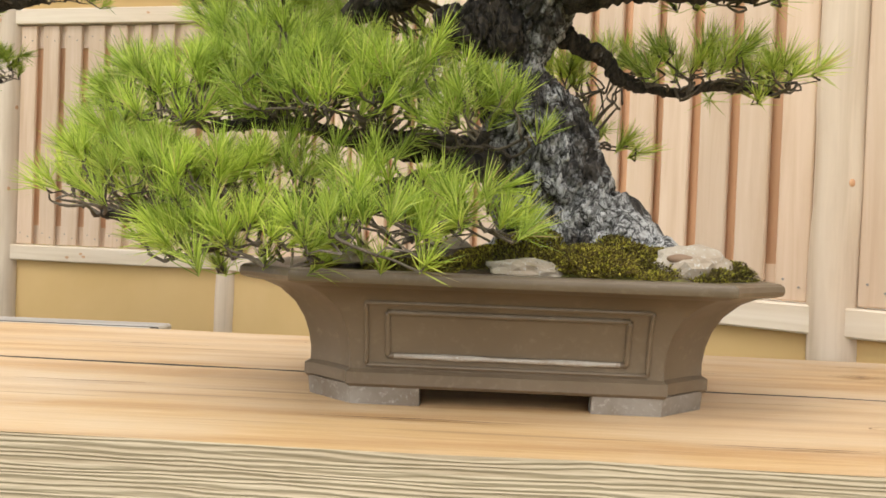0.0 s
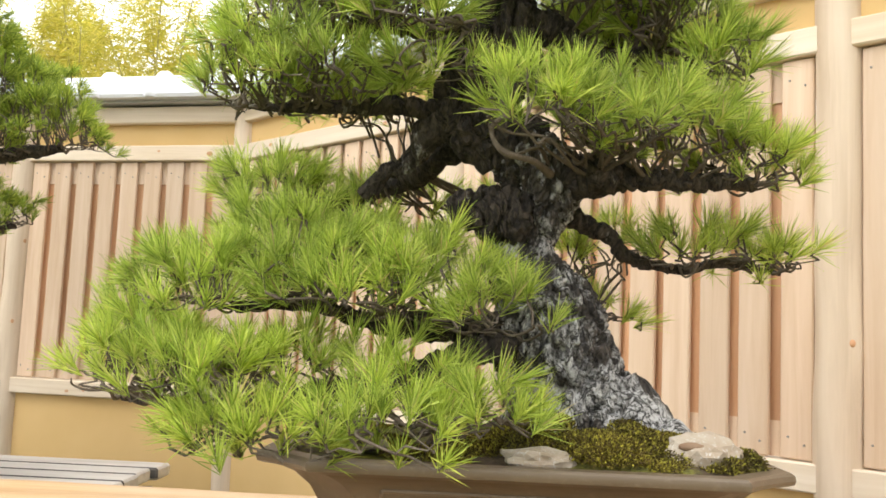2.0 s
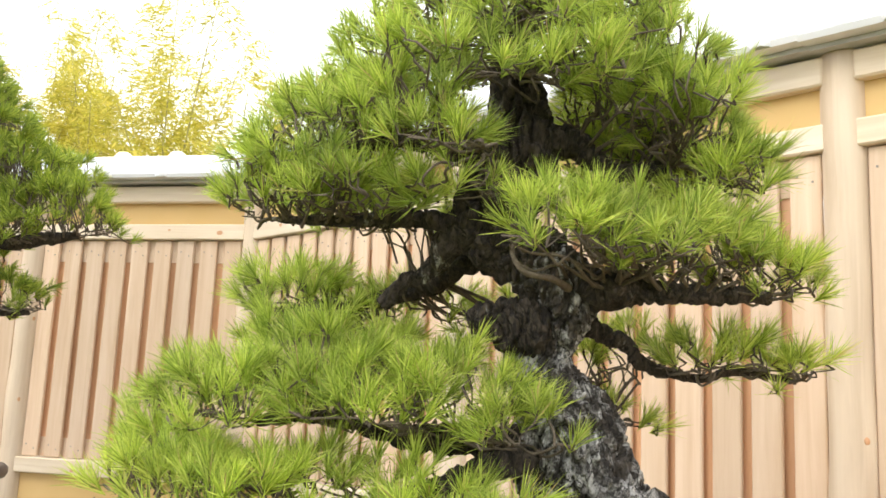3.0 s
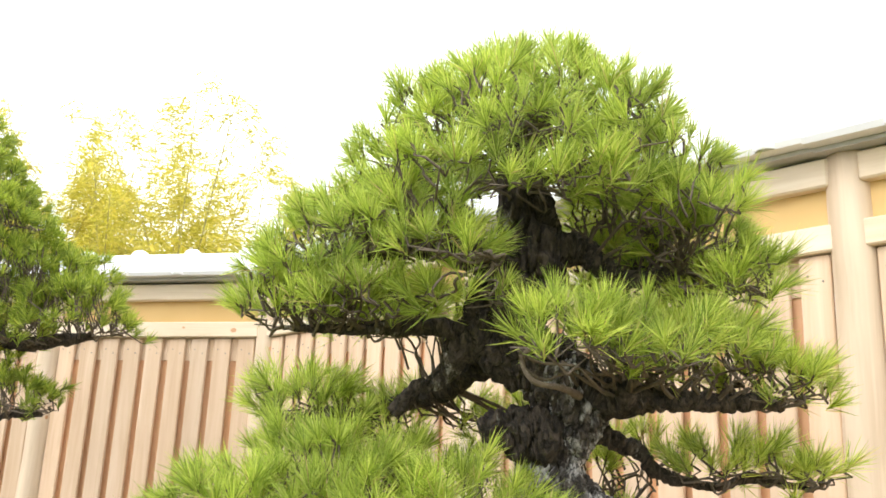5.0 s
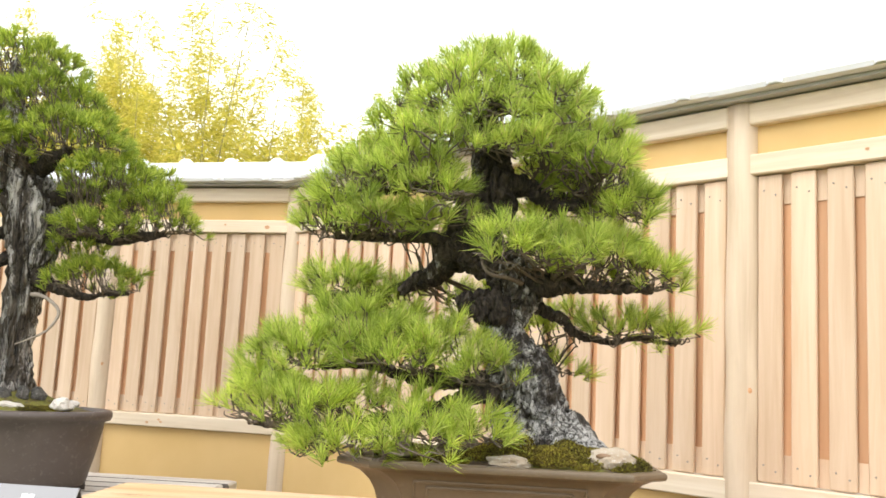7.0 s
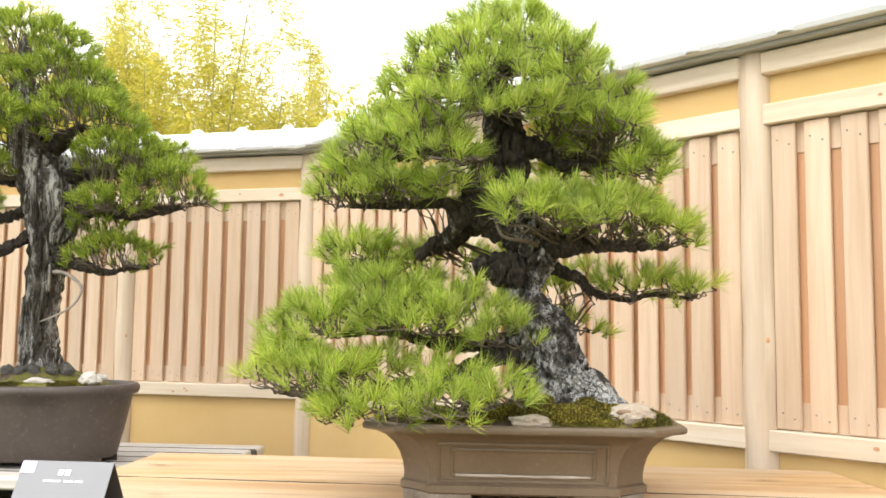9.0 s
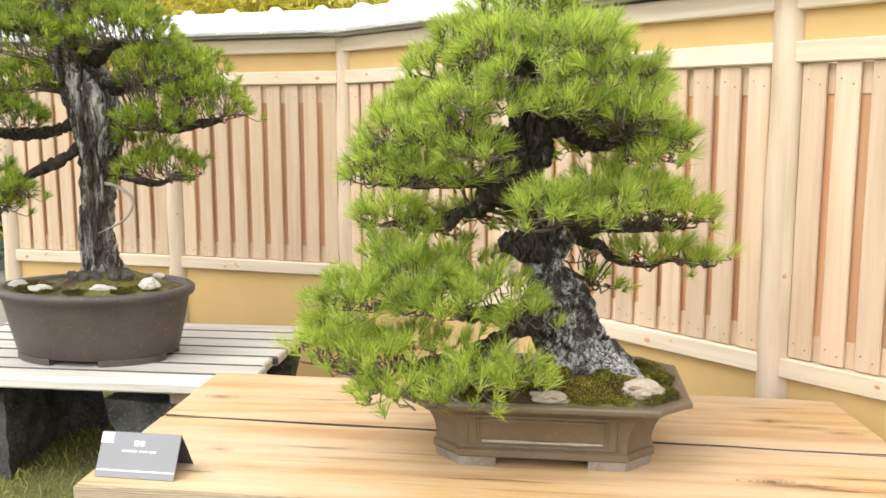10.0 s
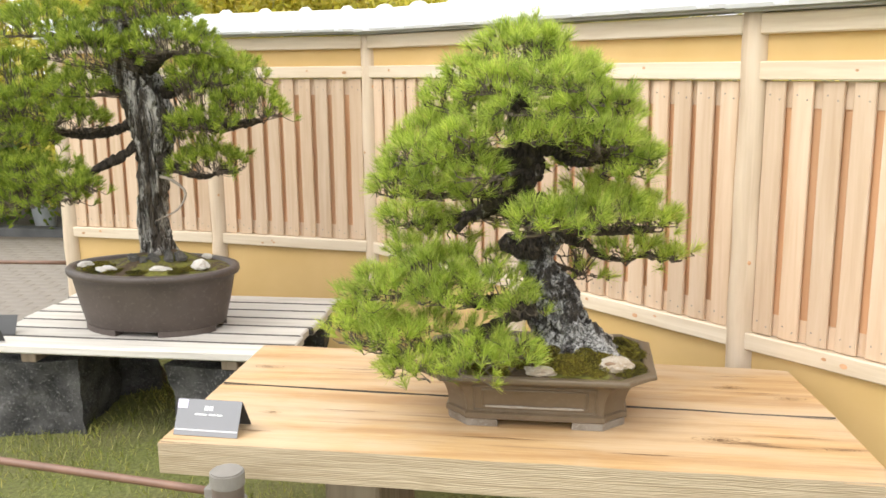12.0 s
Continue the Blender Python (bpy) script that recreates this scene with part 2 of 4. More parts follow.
    big, small = speck(n, l, v, 14, 4, 0.6), speck(n, l, v, 160, 4, 0.7)
    soil = ramp(n, l, small, (0.3, (0.028, 0.019, 0.011)), (0.7, (0.14, 0.09, 0.045)))
    moss = ramp(n, l, small, (0.3, (0.065, 0.062, 0.013)), (0.7, (0.24, 0.23, 0.035)))
    l.new(blend(n, l, ramp(n, l, big, (0.47, (0, 0, 0)), (0.57, (1, 1, 1))), soil, moss), b.inputs["Base Color"])
    relief(n, l, b, small, 0.9, 0.006)
    return m


def make_grass_ground():
    m, n, l, b = material("grass_ground", 0.95)
    v = coords(n, l)
    big, small = speck(n, l, v, 1.6, 5), speck(n, l, v, 55, 5, 0.7)
    c = ramp(n, l, small, (0.3, (0.07, 0.075, 0.02)), (0.55, (0.17, 0.19, 0.045)), (0.75, (0.30, 0.27, 0.10)))
    c = blend(n, l, ramp(n, l, big, (0.4, (0, 0, 0)), (0.7, (0.5, 0.5, 0.5))), c, (0.17, 0.13, 0.07))
    l.new(c, b.inputs["Base Color"])
    relief(n, l, b, small, 0.9, 0.02)
    return m


MOSS, GRASS = make_moss(), make_grass_ground()


# ---- building helpers ----
def part(name, bm, mat, parent=None, label="", smooth=False):
    me = bpy.data.meshes.new(name)
    if isinstance(bm, bmesh.types.BMesh):
        bm.to_mesh(me)
        bm.free()
    else:
        me.from_pydata(*bm)
    if smooth:
        me.shade_smooth()
        if smooth == "angle":
            me.set_sharp_from_angle(angle=radians(32))
    for one in mat if isinstance(mat, (list, tuple)) else [mat]:
        me.materials.append(one)
    ob = new(name, me)
    ob.parent = parent
    return tagged(ob, label)


def piece(name, me, parent, m):
    ob = new(name, me)
    ob.parent = parent
    ob.matrix_basis = m
    return ob


def thing(name, m, label, category, group="", kind=""):
    ob = new(name)
    ob.matrix_world = m
    ob.empty_display_size = 0.05
    return tagged(ob, label, category, group, kind)


def box(size, at=(0, 0, 0), bevel=0.0, bm=None, segments=1):
    own = bm is None
    bm = bm or bmesh.new()
    r = bmesh.ops.create_cube(bm, size=1.0, matrix=Matrix.Translation(at) @ Matrix.Diagonal((*size, 1)))
    if bevel:
        es = {e for v in r["verts"] for e in v.link_edges}
        bmesh.ops.bevel(bm, geom=list(es), offset=bevel, segments=segments, affect="EDGES", profile=0.5)
    return bm


def rod(r1, r2, h, sides=20, at=(0, 0, 0), bevel=0.0):
    bm = bmesh.new()
    bmesh.ops.create_cone(bm, cap_ends=True, segments=sides, radius1=r1, radius2=r2, depth=h, matrix=Matrix.Translation((at[0], at[1], at[2] + h / 2)))
    if bevel:
        es = [e for e in bm.edges if abs(e.verts[0].co.z - e.verts[1].co.z) < 1e-5]
        bmesh.ops.bevel(bm, geom=es, offset=bevel, segments=2, affect="EDGES")
    return bm


def spline(pts, steps):
    """Smooth line through rows of x, y, z, radius."""
    p = np.array([pts[0], *pts, pts[-1]], float)
    out = []
    for i in range(1, len(p) - 2):
        for s in range(steps):
            u = s / steps
            a, b, c, d = p[i - 1], p[i], p[i + 1], p[i + 2]
            out.append(0.5 * ((2 * b) + (c - a) * u + (2 * a - 5 * b + 4 * c - d) * u * u + (3 * b - a - 3 * c + d) * u ** 3))
    out.append(p[-2])
    return np.array(out)


def tube(pts, sides=10, steps=6, rough=0.0, seed=0.0, flare=0.0, freq=30.0, cap=True, stretch=0.42):
    """A limb along a smooth line, with knobbly bark."""
    line = spline(pts, steps)
    vs, fs = [], []
    n = len(line)
    side = Vector((0.3, 1, 0.1)).normalized()
    for i, (x, y, z, r) in enumerate(line):
        a, b = line[max(i - 1, 0)][:3], line[min(i + 1, n - 1)][:3]
        t = Vector(b - a).normalized()
        side = (side - t * side.dot(t)).normalized()
        up = t.cross(side)
        for k in range(sides):
            w = 2 * math.pi * k / sides
            d = side * math.cos(w) + up * math.sin(w)
            q = Vector((x, y, z)) + d * r
            rr = r
            if rough:
                e = q * freq + Vector((seed, seed * 0.7, 0))
                e = Vector((e.x, e.y, e.z * stretch)) + 0.6 * noise.noise_vector(e * 0.3)
                c1, c2 = 1 - abs(noise.noise(e * 0.55)), 1 - abs(noise.noise(e * 1.3))
                rr += r * rough * (1.1 * noise.noise(e * 0.16) + 0.35 * noise.noise(e * 2.2) - 1.0 * c1 ** 9 - 0.5 * c2 ** 9 + 0.25)
            if flare:
                f = max(0.0, 1 - i / (n * 0.3))
                rr *= 1 + flare * f * f * (0.5 + 0.9 * max(0, math.sin(w * 2.5 + seed)))
            vs.append(Vector((x, y, z)) + d * rr)
        if i:
            o = (i - 1) * sides
            for k in range(sides):
                j = (k + 1) % sides
                fs.append((o + k, o + j, o + sides + j, o + sides + k))
    if cap:
        fs.append(tuple(range(sides - 1, -1, -1)))
        fs.append(tuple(range((n - 1) * sides, n * sides)))
    return [tuple(v) for v in vs], [], fs


def merge(*geo):
    vs, fs = [], []
    for v, _, f in geo:
        o = len(vs)
        vs += v
        fs += [tuple(i + o for i in face) for face in f]
    return vs, [], fs


def blades(base, way, length, width, bend, rng):
    """Thin tapering blades, three vertices pairs long, as one geometry (numpy rows in, mesh out)."""
    n = len(base)
    way = way / np.linalg.norm(way, axis=1, keepdims=True)
    side = np.cross(way, rng.normal(size=(n, 3)))
    side /= np.linalg.norm(side, axis=1, keepdims=True) + 1e-9
    curl = np.cross(side, way) * bend[:, None]
    mid, tip = base + way * (length * 0.55)[:, None] + curl * 0.3, base + way * length[:, None] + curl
    s = side * (width / 2)[:, None]
    v = np.stack([base - s * 0.8, base + s * 0.8, mid + s, mid - s, tip], 1).reshape(-1, 3)
    me = bpy.data.meshes.new("blades")
    me.vertices.add(n * 5)
    me.vertices.foreach_set("co", v.astype(np.float32).ravel())
    o = np.arange(n)[:, None] * 5
    loops = (o + np.array([0, 1, 2, 3, 3, 2, 4])).ravel()
    me.loops.add(n * 7)
    me.loops.foreach_set("vertex_index", loops.astype(np.int32))
    me.polygons.add(n * 2)
    starts = (np.arange(n)[:, None] * 7 + np.array([0, 4])).ravel()
    me.polygons.foreach_set("loop_start", starts.astype(np.int32))
    me.update(calc_edges=True)
    me.validate()
    return me


def mesh_part(name, me, mat, parent, label=""):
    me.materials.append(mat)
    me.name = name
    ob = new(name, me)
    ob.parent = parent
    return tagged(ob, label)


def unit(v):
    return v / (np.linalg.norm(v, axis=-1, keepdims=True) + 1e-9)


# ---- pine trees: trunk > branches > foliage pads and twigs ----
def pad_geometry(rng, c, r, h, dens, needles, length, width, root):
    """Shoots on an uneven dome of foliage; returns needle mesh and twig geometry."""
    rx, ry = r
    n = max(10, int(math.pi * rx * ry * 1.5 / 0.0292 ** 2 * dens))
    u, w = rng.random(n), rng.random(n) * 2 * math.pi
    rad = np.sqrt(u) * (1 + 0.10 * np.sin(3 * w + rng.random() * 6) + 0.08 * np.sin(5 * w + rng.random() * 6))
    rad = rad * (0.93 + 0.16 * rng.random(n) ** 3)
    px, py = 0.95 * rad * np.cos(w), 0.95 * rad * np.sin(w)
    dome = np.sqrt(np.clip(1 - np.minimum(rad, 1) ** 2, 0, 1))
    layer = np.where(rng.random(n) < 0.72, 1.0, 0.25 + rng.random(n) * 0.7)
    lumps = np.array([0.5 + 0.9 * noise.noise(Vector((c[0] * 9 + a * rx * 14, c[1] * 9 + b * ry * 14, c[2] * 7))) for a, b in zip(px, py)]) + 0.15 * rng.random(n)
    bud = np.stack([c[0] + px * rx, c[1] + py * ry, c[2] + h * 0.8 * dome * layer * (0.8 + 0.45 * lumps)], 1)
    bud += rng.normal(size=(n, 3)) * 0.008
    out = np.stack([px / rx, py / ry, np.zeros(n)], 1)
    out = unit(out) * np.minimum(rad, 1)[:, None]
    axis = unit(out * 0.85 + np.array([0, 0, 0.75]) + rng.normal(size=(n, 3)) * 0.22)
    # needles in a fan round each shoot
    k = needles
    base = np.repeat(bud, k, 0) + np.repeat(axis, k, 0) * (rng.random((n * k, 1)) * 0.022 - 0.012)
    spread = 0.15 + 0.80 * rng.random((n * k, 1)) ** 0.7
    way = unit(np.repeat(axis, k, 0) + unit(rng.normal(size=(n * k, 3))) * spread * 1.05)
    ln = length * np.repeat(0.75 + 0.5 * rng.random(n), k) * (0.8 + 0.35 * rng.random(n * k))
    me = blades(base, way, ln, np.full(n * k, width), rng.normal(size=n * k) * 0.006, rng)
    # twigs from the root line to the shoots
    vs, fs = [], []
    root = np.array(root)
    for i in range(n):
        j = np.argmin(np.linalg.norm(root[:, :2] - bud[i, :2], axis=1) + rng.random(len(root)) * 0.05)
        a, b = root[j], bud[i]
        if rng.random() < 0.25:
            continue
        m1 = a * 0.6 + b * 0.4 + np.array([0, 0, -0.002]) + rng.normal(size=3) * np.array([0.010, 0.010, 0.003])
        m2 = a * 0.2 + b * 0.8 + np.array([0, 0, -0.008]) + rng.normal(size=3) * np.array([0.007, 0.007, 0.003])
        p = [a, m1, m2, b - axis[i] * 0.006, b, b + axis[i] * 0.009]
        rr = [0.0018, 0.0016, 0.0014, 0.0016, 0.0026, 0.0008]
        o = len(vs)
        for q, rad_ in zip(p, rr):
            for s in range(4):
                t = s * math.pi / 2
                vs.append((q[0] + rad_ * math.cos(t), q[1] + rad_ * math.sin(t), q[2] + rad_ * math.sin(t + 0.8)))
        for s in range(5):
            for e in range(4):
                f = (e + 1) % 4
                fs.append((o + s * 4 + e, o + s * 4 + f, o + s * 4 + 4 + f, o + s * 4 + 4 + e))
    return me, (vs, [], fs)


def pine(tree, branches, seed, needle, bark, length, width, needles, dens=1.0):
    rng = np.random.default_rng(seed)
    for b, (line, pads) in enumerate(branches):
        bent = []
        for p, q in zip(line[:-1], line[1:]):
            p, q = np.array(p), np.array(q)
            bent += [p, (p + q) / 2 + np.append(rng.normal(size=3) * np.array([0.010, 0.010, 0.009]), 0.0)]
        line = [tuple(v) for v in bent] + [line[-1]]
        limb = part("branch", tube(line, 18, 14, 0.5, b * 3.1, 0, 60.0), bark, tree, smooth=True)
        path = spline(line, 6)[:, :3]
        for cx, cy, cz, rx, ry, h, d in pads:
            c = np.array((cx, cy, cz))
            start = path[np.argmin(np.linalg.norm(path - c, axis=1))]
            mid0 = start
            # side limbs that carry the pad
            root, limbs = [start], []
            count = max(5, int(rx * 85))
            for s in range(count):
                w = s * 2 * math.pi / count + rng.random() * 0.5
                e = c + np.array([rx * 0.72 * math.cos(w), ry * 0.72 * math.sin(w), h * 0.12])
                start = path[np.argmin(np.linalg.norm(path - (e * 0.45 + mid0 * 0.55), axis=1))]
                m = start * 0.5 + e * 0.5 + rng.normal(size=3) * np.array([0.016, 0.016, 0.004])
                m2 = start * 0.25 + e * 0.75 + rng.normal(size=3) * np.array([0.016, 0.016, 0.004])
                limbs.append(tube([(*start, 0.0030), (*(start * 0.75 + m * 0.25 + rng.normal(size=3) * 0.006), 0.0026), (*m, 0.0022), (*((m + m2) / 2 + rng.normal(size=3) * 0.007), 0.0020), (*m2, 0.0018), (*e, 0.0013)], 6, 3, 0.35, s * 1.7, 0, 60.0))
                root += [start * (1 - u) + e * u for u in (0.35, 0.6, 0.8, 1.0)]
            me, tw = pad_geometry(rng, c, (rx, ry), h, d * dens, needles, length, width, root)
            tagged(mesh_part("foliage_pad", me, needle, limb), kind="stuff")
            part("twig_spray", merge(*limbs, tw), TWIG, limb, smooth=True)


# ---- ground ----
def ground_sheet():
    bm = bmesh.new()
    bmesh.ops.create_grid(bm, x_segments=60, y_segments=60, size=1.0)
    for v in bm.verts:
        x, y = v.co.x, v.co.y
        v.co.x, v.co.y = math.copysign(abs(x) ** 4 * 300, x), math.copysign(abs(y) ** 4 * 300, y)
        if max(abs(v.co.x), abs(v.co.y)) < 4:
            v.co.z = 0.012 * noise.noise(v.co * 1.7)
    return bm


tagged(part("ground", ground_sheet(), GRASS, smooth=True), "sparse dry green lawn on level ground", "lawn", kind="structure")


def grass():
    rng = np.random.default_rng(4)
    n = 26000
    x, y = rng.uniform(-3.2, -0.6, n), rng.uniform(-0.9, 1.7, n)
    keep = rng.random(n) < np.clip(0.35 + 0.9 * np.sin(x * 5 + y * 3) * np.sin(y * 4 - x), 0.25, 1)
    x, y = x[keep], y[keep]
    n = len(x)
    base = np.stack([x, y, np.full(n, -0.004)], 1)
    way = np.stack([rng.normal(size=n) * 0.5, rng.normal(size=n) * 0.5, np.full(n, 0.8)], 1)
    me = blades(base, way, rng.uniform(0.02, 0.055, n), np.full(n, 0.0032), rng.normal(size=n) * 0.012, rng)
    tagged(mesh_part("grass", me, GRASSLEAF, None), "short tufts of green and straw grass on the lawn", "grass", kind="stuff")


grass()

# ---- fence: polygon of posts with boarded, plastered and roofed panels ----
POSTS = [(-2.887, 2.375), (-1.904, 2.259), (-0.964, 2.082), (-0.139, 1.338), (0.686, 0.593), (1.545, -0.178), (2.25, -1.08)]
LOW, HIGH = 0.582, 1.500          # underside of the lower rail, underside of the upper rail
PITCH = 0.0935


def fence_post(x, y):
    p = thing("fence_post", pose(x, y, 0), "round pale pine fence post with fine cracks and knots", "post", "fence posts")
    rng = random.Random(int(x * 100))
    line = [(0.002 * math.sin(i + x), 0.002 * math.cos(i * 1.3), i * 0.07, 0.054 - 0.0002 * i) for i in range(25)]
    line[-1] = (0, 0, 1.716, 0.049)
    part("shaft", tube(line, 24, 2, 0.03, x, 0, 9.0), POST, p, smooth=True)
    for k in range(3):
        z, w = rng.uniform(0.8, 1.6), rng.uniform(3.6, 5.6)
        bm = bmesh.new()
        bmesh.ops.create_uvsphere(bm, u_segments=10, v_segments=6, radius=0.008)
        bmesh.ops.scale(bm, verts=bm.verts, vec=(0.8, 0.25, 1))
        bmesh.ops.transform(bm, verts=bm.verts, matrix=pose(0.0525 * math.cos(w), 0.0525 * math.sin(w), z, 0, 0, math.degrees(w) - 90))
        part("knot", bm, BACKBOARD, p, "brown knot", True)
    return p


def board_mesh(name, w, d, h, mat):
    me = bpy.data.meshes.new(name)
    bm = box((w, d, h), (0, 0, h / 2), 0.003)
    bm.to_mesh(me)
    bm.free()
    me.materials.append(mat)
    return me


def nail_mesh():
    me = bpy.data.meshes.new("nail")
    bm = bmesh.new()
    bmesh.ops.create_cone(bm, cap_ends=True, segments=8, radius1=0.0028, radius2=0.0022, depth=0.003, matrix=pose(0, 0, 0, 90))
    bm.to_mesh(me)
    bm.free()
    me.materials.append(NAIL)
    return me


RAILH, STRIP, BEAM = 0.060, 0.086, 0.066
FRONT = board_mesh("board", 0.070, 0.014, HIGH - LOW - RAILH - 0.006, FENCE)
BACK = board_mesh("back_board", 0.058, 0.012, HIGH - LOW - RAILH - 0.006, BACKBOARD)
NAILME = nail_mesh()


def roof_profile(length):
    """Sheet roof with a rounded ridge, extruded along the panel."""
    prof = roof_section(0.0)
    vs = [(e * length / 2, y, z) for e in (-1, 1) for y, z in prof]
    n = len(prof)
    fs = [(i, i + 1, n + i + 1, n + i) for i in range(n - 1)] + [(n - 1, 0, n, 2 * n - 1), tuple(range(n - 1, -1, -1)), tuple(range(n, 2 * n))]
    return vs, [], fs


def roof_section(out):
    """Cross-section: a lipped eave, a steep skirt and a half-round ridge."""
    cap = [((0.046 + out) * math.cos(a), 0.066 + (0.036 + out) * math.sin(a)) for a in [math.pi * (1 - i / 14) for i in range(15)]]
    left = [(-0.112 - out, -0.012), (-0.118 - out, 0.002), (-0.110 - out * 0.7, 0.014 + out)]
    return left + [(-0.050 - out, 0.062 + out * 0.5)] + cap + [(0.050 + out, 0.062 + out * 0.5)] + [(-y, z) for y, z in left[::-1]]


def ridge_band():
    """A rounded collar that wraps the whole roof section."""
    rows = [roof_section(o) for o in (-0.003, 0.010, 0.019, 0.019, 0.010, -0.003)]
    xs = (-0.026, -0.021, -0.010, 0.010, 0.021, 0.026)
    n = len(rows[0])
    vs = [(x, y, z) for x, row in zip(xs, rows) for y, z in row]
    fs = [(k * n + i, k * n + i + 1, (k + 1) * n + i + 1, (k + 1) * n + i) for k in range(5) for i in range(n - 1)]
    return vs, [], fs


def fence_panel(a, b, lift):
    a, b = Vector((*a, 0)), Vector((*b, 0))
    d = b - a
    ln = d.length
    turn = math.degrees(math.atan2(d.y, d.x))
    p = thing("fence", pose(*((a + b) / 2), 0, 0, turn), "boarded pine fence panel over ochre plaster under a pale metal roof", "fence", "fence sections")
    w = ln - 0.064
    part("base_wall", box((w, 0.05, LOW), (0, 0.012, LOW / 2)), PLASTER, p, "smooth ochre plaster")
    part("bottom_rail", box((w, 0.075, RAILH), (0, 0, LOW + RAILH / 2), 0.004), RAIL, p, "pale planed rail")
    part("top_rail", box((w, 0.075, RAILH), (0, 0, HIGH + RAILH / 2), 0.004), RAIL, p, "pale planed rail")
    part("plaster_strip", box((w, 0.05, STRIP), (0, 0.012, HIGH + RAILH + STRIP / 2)), PLASTER, p, "ochre plaster strip")
    part("beam", box((w, 0.085, BEAM), (0, 0, HIGH + RAILH + STRIP + BEAM / 2), 0.005), RAIL, p, "pale pine beam")
    top = HIGH + RAILH + STRIP + BEAM + lift
    part("roof_edge", box((ln + 0.09, 0.150, 0.010), (0, 0, top + 0.009)), DRIP, p, "dark eaves board")
    r = part("roof", roof_profile(ln + 0.11), ROOF, p, "pale grey sheet-metal roof with a rolled ridge")
    r.matrix_basis = pose(0, 0, top + 0.027)
    k = max(2, round(ln / 0.26))
    band = None
    for i in range(k):
        m = pose((i + 0.5) * ln / k - ln / 2, 0, 0)
        if band is None:
            band = part("roof_band", ridge_band(), ROOF, r, smooth=True)
            band.matrix_basis = m
        else:
            piece("roof_band", band.data, r, m)
    rk = random.Random(int(ln * 991))
    for k in range(5):
        bm = bmesh.new()
        bmesh.ops.create_circle(bm, cap_ends=True, segments=12, radius=rk.uniform(0.004, 0.009))
        bmesh.ops.scale(bm, verts=bm.verts, vec=(1.5, 1, 1))
        z = (HIGH if k % 2 else LOW) + RAILH * rk.uniform(0.3, 0.7)
        kn = part("knot", bm, BACKBOARD, p, "brown knot")
        kn.matrix_basis = pose(rk.uniform(-0.45, 0.45) * w, -0.0392, z, 90)
    w = ln - 0.100
    # cleats behind the front boards
    part("cleat_top", box((w, 0.012, 0.085), (0, 0.0, HIGH - 0.0455)), FENCE, p)
    part("cleat_bottom", box((w, 0.012, 0.075), (0, 0.0, LOW + RAILH + 0.0405)), FENCE, p)
    n = round(w / PITCH)
    z0 = LOW + RAILH + 0.003
    rng = random.Random(int(ln * 1000))
    for i in range(n):
        x = (0.034 - w / 2) + i * (w - 0.068) / (n - 1)
        bd = piece("board", FRONT, p, pose(x + rng.uniform(-0.002, 0.002), -0.0145, z0, 0, 0, rng.uniform(-1, 1)))
        for s, z in ((-1, 0.045), (1, 0.03), (-1, HIGH - LOW - RAILH - 0.05), (1, HIGH - LOW - RAILH - 0.065)):
            piece("nail", NAILME, bd, pose(s * 0.017, -0.008, z))
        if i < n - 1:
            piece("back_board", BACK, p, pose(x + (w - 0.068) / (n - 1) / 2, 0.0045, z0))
    return p


# ---- hedge and bamboo behind the fence ----
def bamboo(seed, height):
    rng = np.random.default_rng(seed)
    t = thing("bamboo", pose(0, 0, 0), "tall yellow-green bamboo with airy leaf sprays behind the fence", "bamboo", "bamboo grove")
    bases, ways = [], []
    for s in range(4):
        x, y = rng.normal(size=2) * 0.25
        hh = height * rng.uniform(0.75, 1.0)
        lean = rng.normal(size=2) * 0.10
        line = [(x + lean[0] * hh * u * u, y + lean[1] * hh * u * u, hh * u, 0.018 * (1 - 0.8 * u)) for u in np.linspace(0, 1, 8)]
        part("culm", tube(line, 7, 4), CULM, t, smooth=True)
        for z in np.linspace(0.25, 1.0, 34):
            px, py = x + lean[0] * hh * z * z, y + lean[1] * hh * z * z
            a = rng.random() * 6.28
            ln = rng.uniform(0.25, 0.85) * (1.15 - 0.8 * z)
            for q in range(int(30 + ln * 170)):
                u = rng.random() ** 0.7
                bases.append((px + ln * u * math.cos(a) + rng.normal() * 0.05, py + ln * u * math.sin(a) + rng.normal() * 0.05, hh * z + ln * u * (0.35 - 0.5 * u) + rng.normal() * 0.06))
                ways.append((math.cos(a) + rng.normal() * 0.7, math.sin(a) + rng.normal() * 0.7, -0.35 + rng.normal() * 0.5))
    n = len(bases)
    me = blades(np.array(bases), np.array(ways), rng.uniform(0.05, 0.10, n), np.full(n, 0.011), rng.normal(size=n) * 0.02, rng)
    mesh_part("leaves", me, BAMBOOLEAF, t)
    return t


def shrub(seed, size, n=2600):
    rng = np.random.default_rng(seed)
    t = thing("shrub", pose(0, 0, 0), "loose yellow-green shrub behind the fence", "shrub", "shrubs behind the fence")
    for s in range(5):
        a = rng.random() * 6.28
        part("stem", tube([(0, 0, 0, 0.02), (0.2 * math.cos(a) * size, 0.2 * math.sin(a) * size, 0.5 * size, 0.014), (0.5 * math.cos(a) * size, 0.5 * math.sin(a) * size, 1.0 * size, 0.005)], 6, 4), TWIG, t, smooth=True)
    c = rng.normal(size=(24, 3)) * np.array([0.36, 0.36, 0.26]) * size + np.array([0, 0, 0.75 * size])
    base = c[rng.integers(0, 24, n)] + rng.normal(size=(n, 3)) * 0.13 * size
